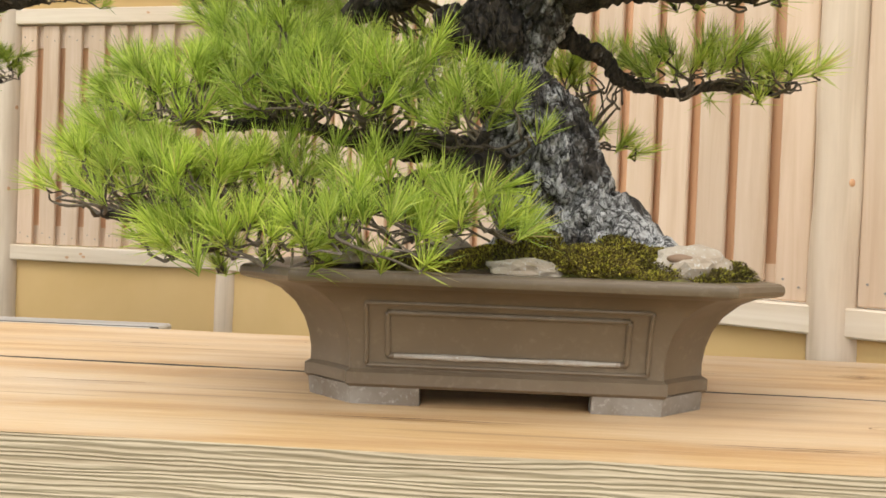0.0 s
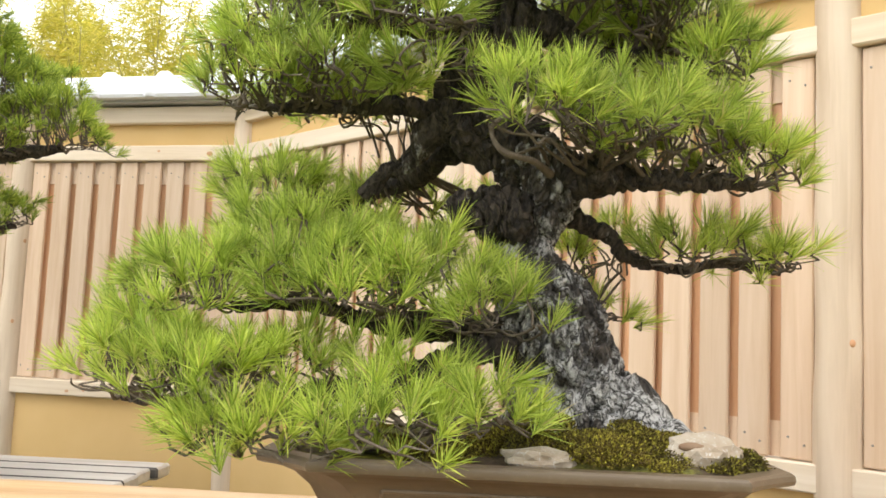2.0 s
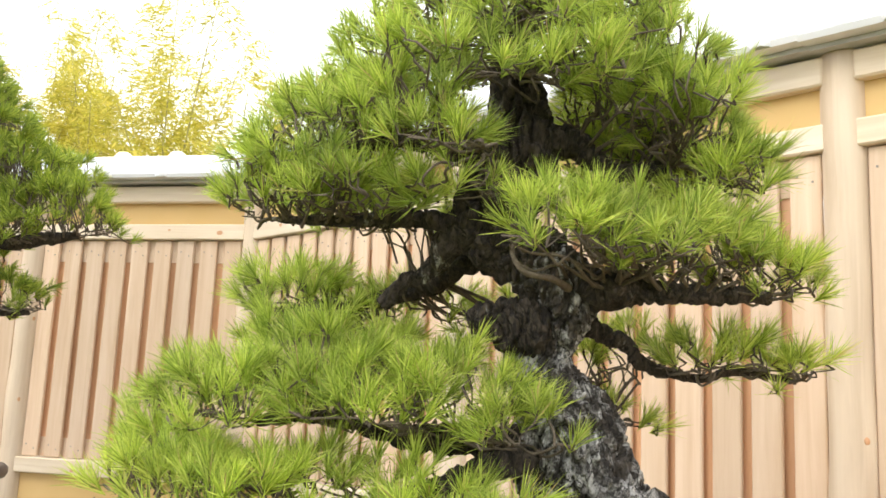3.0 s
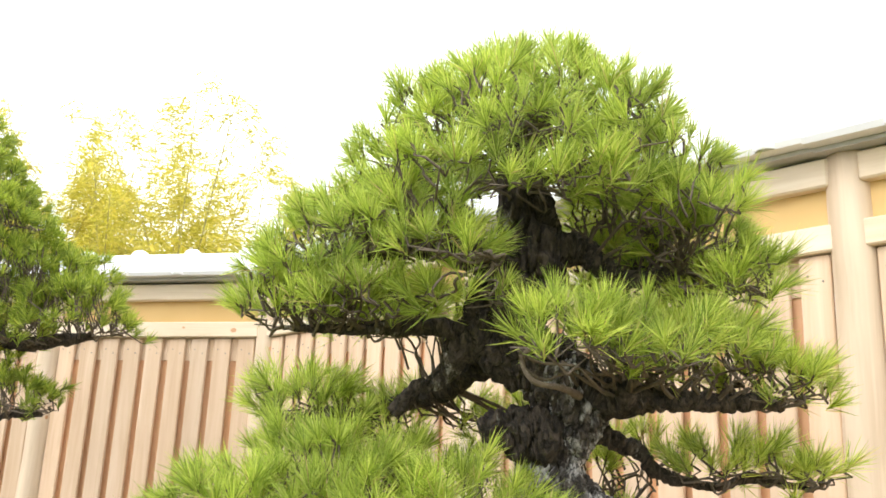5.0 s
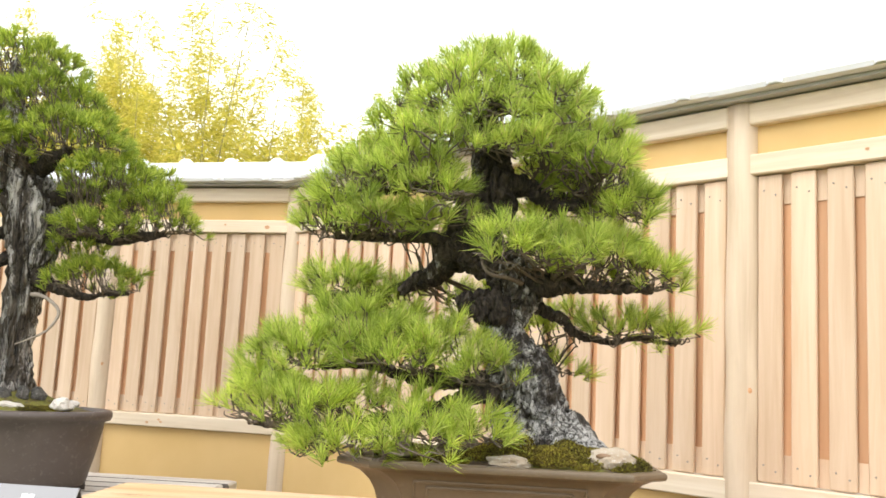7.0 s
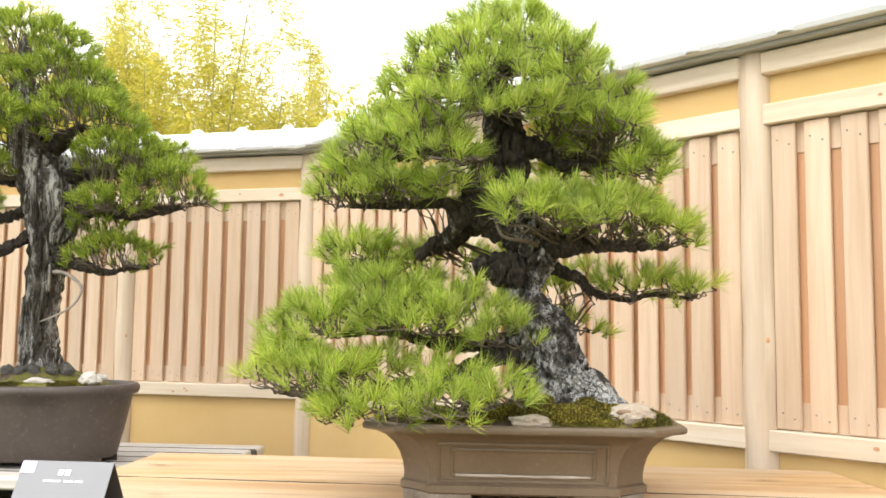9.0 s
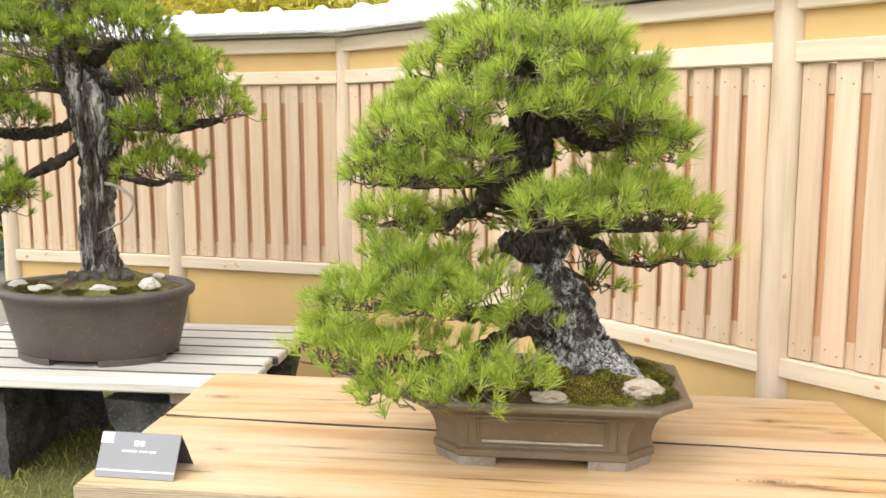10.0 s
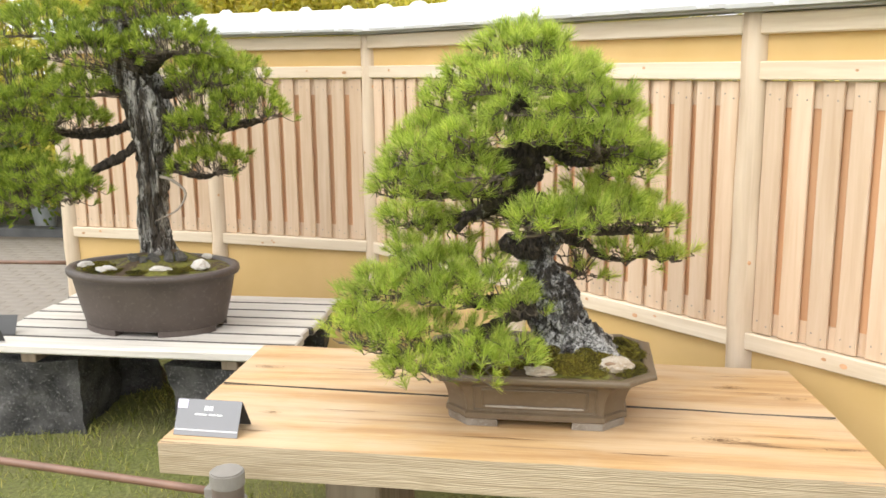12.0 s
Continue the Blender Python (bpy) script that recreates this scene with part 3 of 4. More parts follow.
    base[:, 2] = np.abs(base[:, 2]) + 0.02
    me = blades(base, unit(rng.normal(size=(n, 3))), rng.uniform(0.05, 0.11, n), np.full(n, 0.03), rng.normal(size=n) * 0.01, rng)
    mesh_part("leaves", me, SHRUBLEAF if seed % 2 else BAMBOOLEAF, t)
    return t


def planting():
    rng = random.Random(11)
    first = [bamboo(21, 5.2), bamboo(22, 4.6), bamboo(23, 5.0)]
    spots = [(-6.4, 6.6), (-5.6, 7.4), (-4.9, 6.3), (-4.2, 7.2), (-3.5, 6.4), (-2.8, 7.3), (-2.2, 6.6), (-5.2, 8.4), (-3.9, 8.3), (-2.9, 8.6), (-7.2, 7.6), (-6.2, 8.6), (-6.9, 6.0), (-5.9, 6.2), (-4.5, 6.7), (-3.1, 6.1), (-7.9, 6.8), (-1.5, 7.6), (-0.6, 7.2), (-3.3, 6.9), (-2.5, 6.2), (-4.6, 7.7), (-2.1, 7.3), (-5.0, 6.9)]
    for i, (x, y) in enumerate(spots):
        m = pose(x, y, -1.3 if x > -1.9 else -1.1 if x > -2.5 else -0.7 if x > -3.4 else -0.2, 0, 0, rng.uniform(0, 360))
        if i < 3:
            first[i].matrix_world = m
        else:
            copy_thing(first[i % 3], m)
    low = [shrub(31, 1.0), shrub(32, 1.2)]
    high = shrub(34, 2.1, 9000)
    for i, (x, y) in enumerate([(-4.6, 6.6), (-3.7, 6.9), (-2.8, 6.6), (-2.0, 7.0), (-1.2, 6.7), (-0.4, 7.0), (0.4, 6.6), (-3.2, 7.6), (-1.6, 7.7)]):
        m = pose(x, y, 0, 0, 0, 67 * i)
        if i:
            copy_thing(high, m)
        else:
            high.matrix_world = m
    spots = [(-1.6, 6.2), (-0.7, 5.6), (0.2, 5.0), (1.0, 4.0), (1.9, 3.2), (-2.4, 5.4), (-3.3, 5.2), (-4.2, 5.4), (-5.4, 5.2), (-6.3, 5.0), (2.2, 3.0), (3.2, 2.2), (0.6, 3.9), (3.9, 1.0),
             (-1.0, 4.2), (-2.2, 4.4)]
    for i, (x, y) in enumerate(spots):
        m = pose(x, y, 0, 0, 0, rng.uniform(0, 360))
        if i < 2:
            low[i].matrix_world = m
        else:
            copy_thing(low[i % 2], m)


planting()


# ---- timber display table ----
def outline_slab(corners, z0, z1, bevel, jitter=0.0, seed=1, cuts=14):
    """A thick plank from its plan, with slightly uneven long edges."""
    rng = random.Random(seed)
    bm = bmesh.new()
    ring = []
    n = len(corners)
    for i in range(n):
        a, b = Vector(corners[i]), Vector(corners[(i + 1) % n])
        k = cuts if (b - a).length > 0.8 else 1
        for s in range(k):
            p = a.lerp(b, s / k)
            if s:
                q = (b - a).normalized()
                p += Vector((-q.y, q.x)) * rng.uniform(-jitter, jitter)
            ring.append(p)
    lo, hi = [bm.verts.new((p.x, p.y, z0)) for p in ring], [bm.verts.new((p.x, p.y, z1)) for p in ring]
    m = len(ring)
    bm.faces.new(lo[::-1])
    top = bm.faces.new(hi)
    for i in range(m):
        bm.faces.new((lo[i], lo[(i + 1) % m], hi[(i + 1) % m], hi[i]))
    bmesh.ops.bevel(bm, geom=list(top.edges), offset=bevel, segments=2, affect="EDGES")
    bm.normal_update()
    for f in bm.faces:
        c = f.calc_center_median()
        # slot 2, along the seam: joint dirt plus the seam's shade as dark colour
        f.material_index = 0 if f.normal.z > 0.5 else 2 if -0.02 < c.y < 0.12 and abs(f.normal.y) > 0.7 else 1
    return bm


def display_table():
    t = thing("display_table", pose(0, 0, 0), "thick honey-coloured timber display table with weathered grey edges", "table")
    part("front_plank", outline_slab([(-1.027, -0.380), (0.905, -0.410), (0.866, 0.004), (-1.033, 0.082)], 0.455, 0.550, 0.006, 0.004, 3), [TABLETOP, TABLEEDGE, SHADEGRIME], t, "wide cracked plank with knots")
    part("back_plank", outline_slab([(-1.033, 0.098), (0.866, 0.018), (0.815, 0.431), (-1.037, 0.510)], 0.455, 0.549, 0.006, 0.004, 5), [TABLETOP, TABLEEDGE, SHADEGRIME], t, "wide knotted plank")
    for x in (-0.52, 0.55):
        part("leg", box((0.16, 0.56, 0.455), (x, 0.05, 0.2275), 0.01), LEGWOOD, t, "dark timber trestle leg")
    for x, y, s in ((0.506, -0.189, 0.019), (-0.783, -0.138, 0.008), (-0.93, 0.265, 0.013), (0.592, 0.229, 0.013), (0.755, 0.154, 0.012), (-0.30, 0.36, 0.010), (0.812, -0.218, 0.010)):
        vs, fs = [], []
        for r0, r1 in ((0.0, 0.34), (0.55, 0.66), (0.90, 0.98), (1.25, 1.31), (1.70, 1.75)):
            o = len(vs)
            for rr in (r0, r1):
                for i in range(28):
                    w = i * math.pi / 14
                    j = 1 + 0.45 * noise.noise(Vector((math.cos(w) * 1.3 + x * 9, math.sin(w) * 1.3 + y * 9, 0.6 * rr)))
                    stretch = 1.5 + 0.5 * rr
                    vs.append((s * rr * j * math.cos(w) * stretch, s * rr * j * math.sin(w) * 0.7, 0))
            for i in range(28):
                k = (i + 1) % 28
                fs.append((o + i, o + k, o + 28 + k, o + 28 + i))
        k = part("knot", (vs, [], fs), KNOT, t, "dark ringed knot")
        k.matrix_basis = pose(x, y, 0.5525)
    rng = random.Random(6)
    for x, y, ln in ((0.605, -0.214, 0.17), (0.60, -0.200, 0.12), (0.66, -0.222, 0.20), (0.56, -0.206, 0.14), (0.67, 0.19, 0.16), (0.70, -0.15, 0.22), (-0.10, -0.25, 0.30), (-0.55, -0.10, 0.20), (0.25, 0.20, 0.25), (-0.60, 0.27, 0.28), (-0.20, 0.12, 0.18), (0.62, 0.34, 0.2), (-0.80, -0.28, 0.14), (0.30, -0.31, 0.2)):
        up, lo = [], []
        for i in range(13):
            u = i / 12
            yy = 0.006 * noise.noise(Vector((u * 3 + x * 7, y * 5, 0)))
            w = 0.0016 * math.sin(math.pi * u) * (0.6 + 0.8 * rng.random())
            up.append((ln * (u - 0.5), yy + w, 0))
            lo.append((ln * (u - 0.5), yy - w, 0))
        n = len(up)
        c = part("crack", (lo + up, [], [(i, i + 1, n + i + 1, n + i) for i in range(n - 1)]), KNOT, t, "fine drying crack")
        c.matrix_basis = pose(x, y, 0.5522)


KNOT = make_plain("knot_wood", (0.20, 0.105, 0.045), (0.11, 0.058, 0.027), 60.0, 0.7, 0.3, (0.07, 0.04, 0.02))
display_table()


# ---- bonsai pots ----
def ring_pot(rings, closed=True):
    """Skins a stack of equal rings of points."""
    vs = [p for r in rings for p in r]
    n, fs = len(rings[0]), []
    for i in range(len(rings) - 1):
        for k in range(n):
            j = (k + 1) % n
            fs.append((i * n + k, i * n + j, (i + 1) * n + j, (i + 1) * n + k))
    fs.append(tuple(range(n - 1, -1, -1)))
    fs.append(tuple((len(rings) - 1) * n + k for k in range(n)))
    return vs, [], fs


def cut_rect(hx, hy, c, z, notch=0.0):
    """A rectangle with cut corners; notch draws the cut inwards at its two ends."""
    side = [(hx - c, -hy), (hx - c + notch, -hy + notch * 0.3 + c * 0.18), (hx - c * 0.18 - notch * 0.3, -hy + c - notch), (hx, -hy + c)]
    pts = []
    for sx, sy in ((1, 1), (1, -1), (-1, -1), (-1, 1)):
        q = [(x * sx, y * sy) for x, y in side]
        if sx * sy < 0:
            q = q[::-1]
        pts += q
    return [(x, y, z) for x, y in pts]


def main_pot():
    t = thing("bonsai_pot", pose(0.0, 0.0, 0.55), "brown unglazed rectangular bonsai pot with cut corners on the table", "pot", "bonsai pots")
    prof = [(0.255, 0.167, 0.062, 0.022), (0.259, 0.171, 0.063, 0.026), (0.259, 0.171, 0.063, 0.040), (0.252, 0.164, 0.060, 0.044), (0.252, 0.164, 0.060, 0.060),
            (0.255, 0.167, 0.061, 0.080), (0.261, 0.173, 0.062, 0.100), (0.272, 0.182, 0.064, 0.120), (0.290, 0.197, 0.067, 0.138), (0.308, 0.211, 0.070, 0.147), (0.326, 0.224, 0.074, 0.150),
            (0.334, 0.231, 0.076, 0.153), (0.336, 0.233, 0.077, 0.158), (0.335, 0.232, 0.077, 0.164), (0.331, 0.229, 0.076, 0.167), (0.312, 0.212, 0.070, 0.168), (0.306, 0.206, 0.068, 0.165),
            (0.302, 0.202, 0.066, 0.160), (0.300, 0.200, 0.066, 0.156)]
    body = part("body", ring_pot([cut_rect(a, b, c, z, 0.010 if z > 0.12 else 0.004) for a, b, c, z in prof]), CLAY, t, smooth="angle")
    for sx in (-1, 1):
        for sy in (-1, 1):
            ring = [(0.105, -0.165), (0.190, -0.165), (0.252, -0.103), (0.252, -0.055), (0.225, -0.055), (0.225, -0.095), (0.180, -0.140), (0.105, -0.140)]
            ring = [(x * sx, y * sy) for x, y in ring][:: sx * sy]
            vs = [(x, y, 0.0) for x, y in ring] + [(x * 1.01, y * 1.01, 0.0235) for x, y in ring]
            n = len(ring)
            part("foot", (vs, [], [tuple(range(n - 1, -1, -1)), tuple(range(n, 2 * n))] + [(i, (i + 1) % n, n + (i + 1) % n, n + i) for i in range(n)]), CLAYFOOT, t, "lime-stained clay foot")
    # raised panel frames on the long sides
    for sy in (-1, 1):
        for name, (x0, x1, z0, z1), w, mat, proud in (("panel_frame", (-0.172, 0.172, 0.049, 0.128), 0.0030, CLAY, 0.003), ("inner_frame", (-0.146, 0.146, 0.061, 0.116), 0.0038, CLAY, 0.0035)):
            def lean(z):
                return float(np.interp(z, [p[3] for p in prof[3:11]], [p[1] for p in prof[3:11]])) + 0.0005
            geo = []
            for (ax, az), (bx, bz) in (((x0, z0), (x1, z0)), ((x1, z0), (x1, z1)), ((x1, z1), (x0, z1)), ((x0, z1), (x0, z0))):
                geo.append(tube([(ax + (bx - ax) * u, sy * lean(az + (bz - az) * u), az + (bz - az) * u, w) for u in (0, 0.25, 0.5, 0.75, 1)], 8, 3))
            part(name, merge(*geo), mat, body, smooth=True)
        part("lime_line", tube([(-0.138, sy * 0.1665, 0.0615, 0.0028), (0.0, sy * 0.1672, 0.0612, 0.0034), (0.138, sy * 0.1665, 0.0615, 0.0028)], 6, 8, 0.4, 2.0, 0, 90.0), LIME, body, "white lime crust", True)
    return t


main_pot()


def soil(name, rx, ry, z, mounds, shape, seed, label):
    """A mossy mound that fills a pot."""
    bm = bmesh.new()
    bmesh.ops.create_grid(bm, x_segments=90, y_segments=70, size=1.0)
    for v in bm.verts:
        x, y = v.co.x, v.co.y
        if shape == "oval":
            r = max(abs(x), abs(y))
            q = math.hypot(x, y) or 1
            x, y = x * r / q, y * r / q
        else:
            over = abs(x) * rx + abs(y) * ry - (rx + ry - 0.066)
            if over > 0:
                x -= math.copysign(over * 0.5 / rx, x)
                y -= math.copysign(over * 0.5 / ry, y)
        v.co.x, v.co.y = x * rx, y * ry
        e = max(abs(x), abs(y)) if shape != "oval" else math.hypot(x, y)
        h = sum(a * math.exp(-((v.co.x - mx) ** 2 + (v.co.y - my) ** 2) / (s * s)) for mx, my, s, a in mounds)
        lump = noise.noise(Vector((v.co.x * 14, v.co.y * 14, seed))) * 0.007 + noise.noise(Vector((v.co.x * 45, v.co.y * 45, seed))) * 0.004
        v.co.z = (h + lump) * max(0.0, 1 - e ** 6) - (0.006 if e > 0.985 else 0)
    ob = tagged(part(name, bm, MOSS, smooth=True), label, "moss")
    ob.location = z
    return ob


soil("moss_bed", 0.300, 0.199, (0, 0, 0.712), [(0.10, 0.0, 0.17, 0.045), (-0.12, 0.02, 0.12, 0.015)], "cut", 1.0, "dark soil patched with green moss in the brown pot")


def moss_clumps(name, spots, z, seed, label):
    rng = np.random.default_rng(seed)
    b, w = [], []
    for x, y, r, h in spots:
        n = int(5200 * (r / 0.03) ** 1.6)
        u = unit(rng.normal(size=(n, 3)))
        u[:, 2] = np.abs(u[:, 2])
        b.append(np.array((x, y, z)) + u * np.array((r, r, h * 0.65)))
        w.append(u + rng.normal(size=(n, 3)) * 0.5)
    b, w = np.concatenate(b), np.concatenate(w)
    lump = np.array([noise.noise(Vector(p) * 45) for p in b])
    b[:, 2] += lump * 0.008
    b[:, :2] += rng.normal(size=(len(b), 2)) * 0.005
    n = len(b)
    ob = mesh_part(name, blades(b, w, rng.uniform(0.0025, 0.005, n), np.full(n, 0.0018), rng.normal(size=n) * 0.001, rng), MOSSLEAF, None)
    return tagged(ob, label, "moss", kind="stuff")


moss_clumps("moss_cushion", [(0.275, -0.120, 0.028, 0.035), (0.245, -0.150, 0.022, 0.022), (0.05, -0.12, 0.04, 0.045), (0.10, -0.15, 0.03, 0.03), (0.20, -0.14, 0.02, 0.02), (0.17, -0.165, 0.02, 0.014),
                             (0.27, 0.02, 0.04, 0.03), (0.24, 0.10, 0.05, 0.03), (-0.05, -0.12, 0.03, 0.025), (0.02, -0.165, 0.016, 0.01), (0.0, -0.06, 0.05, 0.04), (0.15, -0.11, 0.04, 0.03), (-0.12, -0.15, 0.05, 0.015), (-0.2, -0.05, 0.06, 0.015), (-0.22, 0.1, 0.06, 0.015), (0.05, 0.12, 0.07, 0.03), (0.03, -0.085, 0.055, 0.085), (0.14, -0.100, 0.05, 0.075), (0.085, -0.125, 0.045, 0.06), (0.20, -0.07, 0.05, 0.06)], 0.715, 7, "bright green moss cushions round the stones and trunk")


def stone(at, size, seed, mat=QUARTZ, hollow=None, rz=0.0, label="pale angular quartz stone set in moss", group="pale stones on the moss", subdiv=3, rough=0.35):
    bm = bmesh.new()
    bmesh.ops.create_icosphere(bm, subdivisions=subdiv, radius=1.0)
    for v in bm.verts:
        d = v.co.normalized()
        k = 1 + rough * noise.noise(d * 1.4 + Vector((seed, 0, 0))) + rough * 0.5 * noise.noise(d * 3.5 + Vector((0, seed, 0)))
        cell = noise.voronoi(d * 1.6 + Vector((seed, seed, 0)))[0][0]
        v.co = d * k * (0.85 + 0.3 * cell)
        v.co = Vector((v.co.x * size[0] / 2, v.co.y * size[1] / 2, v.co.z * size[2] / 2))
        if v.co.z < -size[2] * 0.3:
            v.co.z = -size[2] * 0.3
    ob = part("stone", bm, mat)
    tagged(ob, label, "stone", group)
    ob.matrix_world = pose(at[0], at[1], at[2] + size[2] * 0.25, 0, 0, rz)
    if hollow:
        b2 = bmesh.new()
        bmesh.ops.create_icosphere(b2, subdivisions=2, radius=1.0)
        bmesh.ops.scale(b2, verts=b2.verts, vec=hollow[1])
        h = part("hollow", b2, STAIN, ob, "brown stained hollow", True)
        face = max(ob.data.vertices, key=lambda v: v.co.normalized().dot(Vector(hollow[0]).normalized())).co
        h.location = face * 0.93
    return ob


stone((0.015, -0.175, 0.716), (0.090, 0.045, 0.028), 3.0, label="flat white quartz stone lying at the pot rim")
stone((0.220, -0.130, 0.720), (0.098, 0.062, 0.050), 8.0, hollow=((-0.010, -0.026, 0.010), (0.018, 0.006, 0.006)), label="large cream stone with a brown hollow on the moss")
stone((-0.09, 0.03, 0.735), (0.07, 0.05, 0.03), 5.0)
stone((-0.20, -0.13, 0.722), (0.05, 0.04, 0.025), 6.0)
stone((0.20, 0.12, 0.73), (0.05, 0.04, 0.03), 9.0)

moss_clumps("moss_cushion", [(0.03, -0.115, 0.055, 0.040), (0.10, -0.135, 0.060, 0.045), (0.175, -0.105, 0.05, 0.040), (-0.02, -0.08, 0.045, 0.035)], 0.722, 15, "mossy mound round the foot of the old trunk")

# ---- the main black pine ----
pine_tree = thing("bonsai_pine", pose(0, 0, 0), "old black pine bonsai with bright green needles in layered pads", "bonsai tree", "bonsai trees")
TRUNK = [(0.098, 0.00, 0.690, 0.104), (0.090, 0.0, 0.745, 0.094), (0.070, 0.0, 0.80, 0.082), (0.046, 0.005, 0.86, 0.078), (0.030, 0.01, 0.92, 0.070), (0.006, 0.02, 0.970, 0.052),
         (-0.004, 0.03, 1.010, 0.050), (0.014, 0.03, 1.055, 0.059), (0.030, 0.02, 1.100, 0.060), (-0.020, 0.01, 1.148, 0.047), (-0.085, 0.0, 1.180, 0.043), (-0.088, 0.0, 1.220, 0.047), (-0.045, -0.01, 1.275, 0.053),
         (-0.034, -0.01, 1.330, 0.050), (-0.048, -0.01, 1.40, 0.040), (-0.060, 0.0, 1.465, 0.028), (-0.050, 0.0, 1.56, 0.010)]
part("trunk", tube(TRUNK[:10], 140, 34, 0.25, 1.3, 0.40, 78.0), BARK, pine_tree, "cracked black and silver plated bark", True)
part("upper_trunk", tube([(0.024, 0.02, 1.112, 0.050)] + TRUNK[9:], 90, 24, 0.42, 2.1, 0, 60.0), BARKUP, pine_tree, "dark knobbly upper trunk", True)
part("burl", tube([(0.0, 0.01, 1.045, 0.038), (-0.05, -0.01, 1.048, 0.036), (-0.080, -0.02, 1.054, 0.027), (-0.110, -0.02, 1.045, 0.014)], 48, 18, 0.5, 4.0, 0, 70.0), BARKUP, pine_tree, "stub of cracked bark", True)
part("cut_stub", tube([(-0.10, 0.0, 1.19, 0.028), (-0.145, 0.01, 1.170, 0.024), (-0.17, 0.03, 1.135, 0.022), (-0.21, 0.05, 1.11, 0.020), (-0.245, 0.06, 1.075, 0.015)], 36, 16, 0.5, 6.0, 0, 46.0), BARKUP, pine_tree, "dark sawn branch stub", True)
part("curl", tube([(0.03, -0.05, 1.10, 0.007), (0.0, -0.14, 1.10, 0.0048), (-0.04, -0.17, 1.105, 0.0040), (-0.055, -0.17, 1.135, 0.0034), (-0.03, -0.18, 1.155, 0.003)], 10, 6, 0.2, 2.0, 0, 50.0), TWIG, pine_tree, "curled thin branch", True)
for k, (x, y, s) in enumerate(((0.20, -0.06, 0.03), (0.03, -0.08, 0.03), (0.0, 0.06, 0.03), (0.18, 0.09, 0.03))):
    part("root", tube([(0.10 + (x - 0.10) * 0.35, y * 0.35, 0.80, s * 1.25), (0.10 + (x - 0.10) * 0.8, y * 0.8, 0.755, s * 1.1), (x + (x - 0.1) * 0.25, y * 1.2, 0.728, s * 0.8), (x + (x - 0.1) * 0.7, y * 1.6, 0.708, s * 0.4)], 24, 8, 0.3, k * 2.3, 0, 30.0), BARK, pine_tree, smooth=True)
BRANCHES = [
    # lowest left: pads drooping over the rim
    ([(0.02, 0.0, 0.865, 0.026), (-0.07, -0.06, 0.845, 0.021), (-0.19, -0.14, 0.80, 0.017), (-0.34, -0.17, 0.765, 0.013), (-0.52, -0.13, 0.775, 0.008)],
     [(-0.510, -0.11, 0.785, 0.115, 0.13, 0.085, 0.85), (-0.405, -0.18, 0.775, 0.12, 0.11, 0.075, 0.8), (-0.32, -0.235, 0.712, 0.115, 0.10, 0.075, 0.8), (-0.175, -0.245, 0.730, 0.115, 0.10, 0.072, 0.75), (-0.055, -0.225, 0.748, 0.085, 0.08, 0.07, 0.7), (-0.30, -0.12, 0.808, 0.13, 0.09, 0.055, 0.55), (-0.15, -0.17, 0.802, 0.09, 0.07, 0.05, 0.4)]),
    # middle left
    ([(0.01, 0.01, 0.900, 0.028), (-0.10, -0.02, 0.880, 0.022), (-0.22, -0.05, 0.885, 0.016), (-0.40, -0.06, 0.895, 0.009)],
     [(-0.435, -0.06, 0.895, 0.135, 0.14, 0.085, 0.85), (-0.30, -0.05, 0.945, 0.125, 0.14, 0.08, 0.85), (-0.235, -0.14, 0.895, 0.12, 0.11, 0.085, 0.8), (-0.12, -0.10, 0.925, 0.11, 0.11, 0.07, 0.7), (-0.045, -0.16, 0.880, 0.085, 0.07, 0.055, 0.55), (-0.37, 0.05, 0.985, 0.11, 0.12, 0.065, 0.5), (-0.21, 0.06, 0.98, 0.11, 0.11, 0.06, 0.4)]),
    # back left, thin and twiggy
    ([(-0.07, 0.03, 1.16, 0.022), (-0.17, 0.12, 1.12, 0.016), (-0.32, 0.17, 1.08, 0.011), (-0.42, 0.17, 1.07, 0.007)],
     [(-0.405, 0.16, 1.065, 0.11, 0.12, 0.075, 0.75), (-0.30, 0.18, 1.03, 0.10, 0.09, 0.06, 0.55), (-0.19, 0.22, 1.06, 0.13, 0.08, 0.07, 0.55), (-0.03, 0.24, 1.05, 0.11, 0.08, 0.065, 0.5), (-0.19, 0.17, 1.235, 0.12, 0.10, 0.06, 0.45)]),
    # upper left
    ([(-0.10, 0.0, 1.205, 0.022), (-0.18, -0.02, 1.198, 0.015), (-0.28, -0.03, 1.190, 0.010), (-0.41, -0.02, 1.190, 0.006)],
     [(-0.385, -0.02, 1.190, 0.115, 0.13, 0.075, 0.75), (-0.275, -0.11, 1.190, 0.10, 0.09, 0.06, 0.55), (-0.27, 0.08, 1.20, 0.12, 0.11, 0.07, 0.6), (-0.355, -0.09, 1.235, 0.11, 0.10, 0.07, 0.6)]),
    # right main limb
    ([(0.04, -0.01, 1.115, 0.036), (0.10, -0.04, 1.108, 0.024), (0.17, -0.04, 1.100, 0.016), (0.24, -0.03, 1.098, 0.010), (0.32, -0.02, 1.10, 0.008)],
     [(0.005, -0.22, 1.125, 0.095, 0.09, 0.075, 0.85), (0.115, -0.16, 1.125, 0.10, 0.11, 0.085, 0.8), (0.20, -0.05, 1.125, 0.125, 0.14, 0.09, 0.8), (0.315, 0.0, 1.105, 0.085, 0.12, 0.07, 0.8), (0.16, 0.02, 1.185, 0.11, 0.10, 0.06, 0.5)]),
    # low right
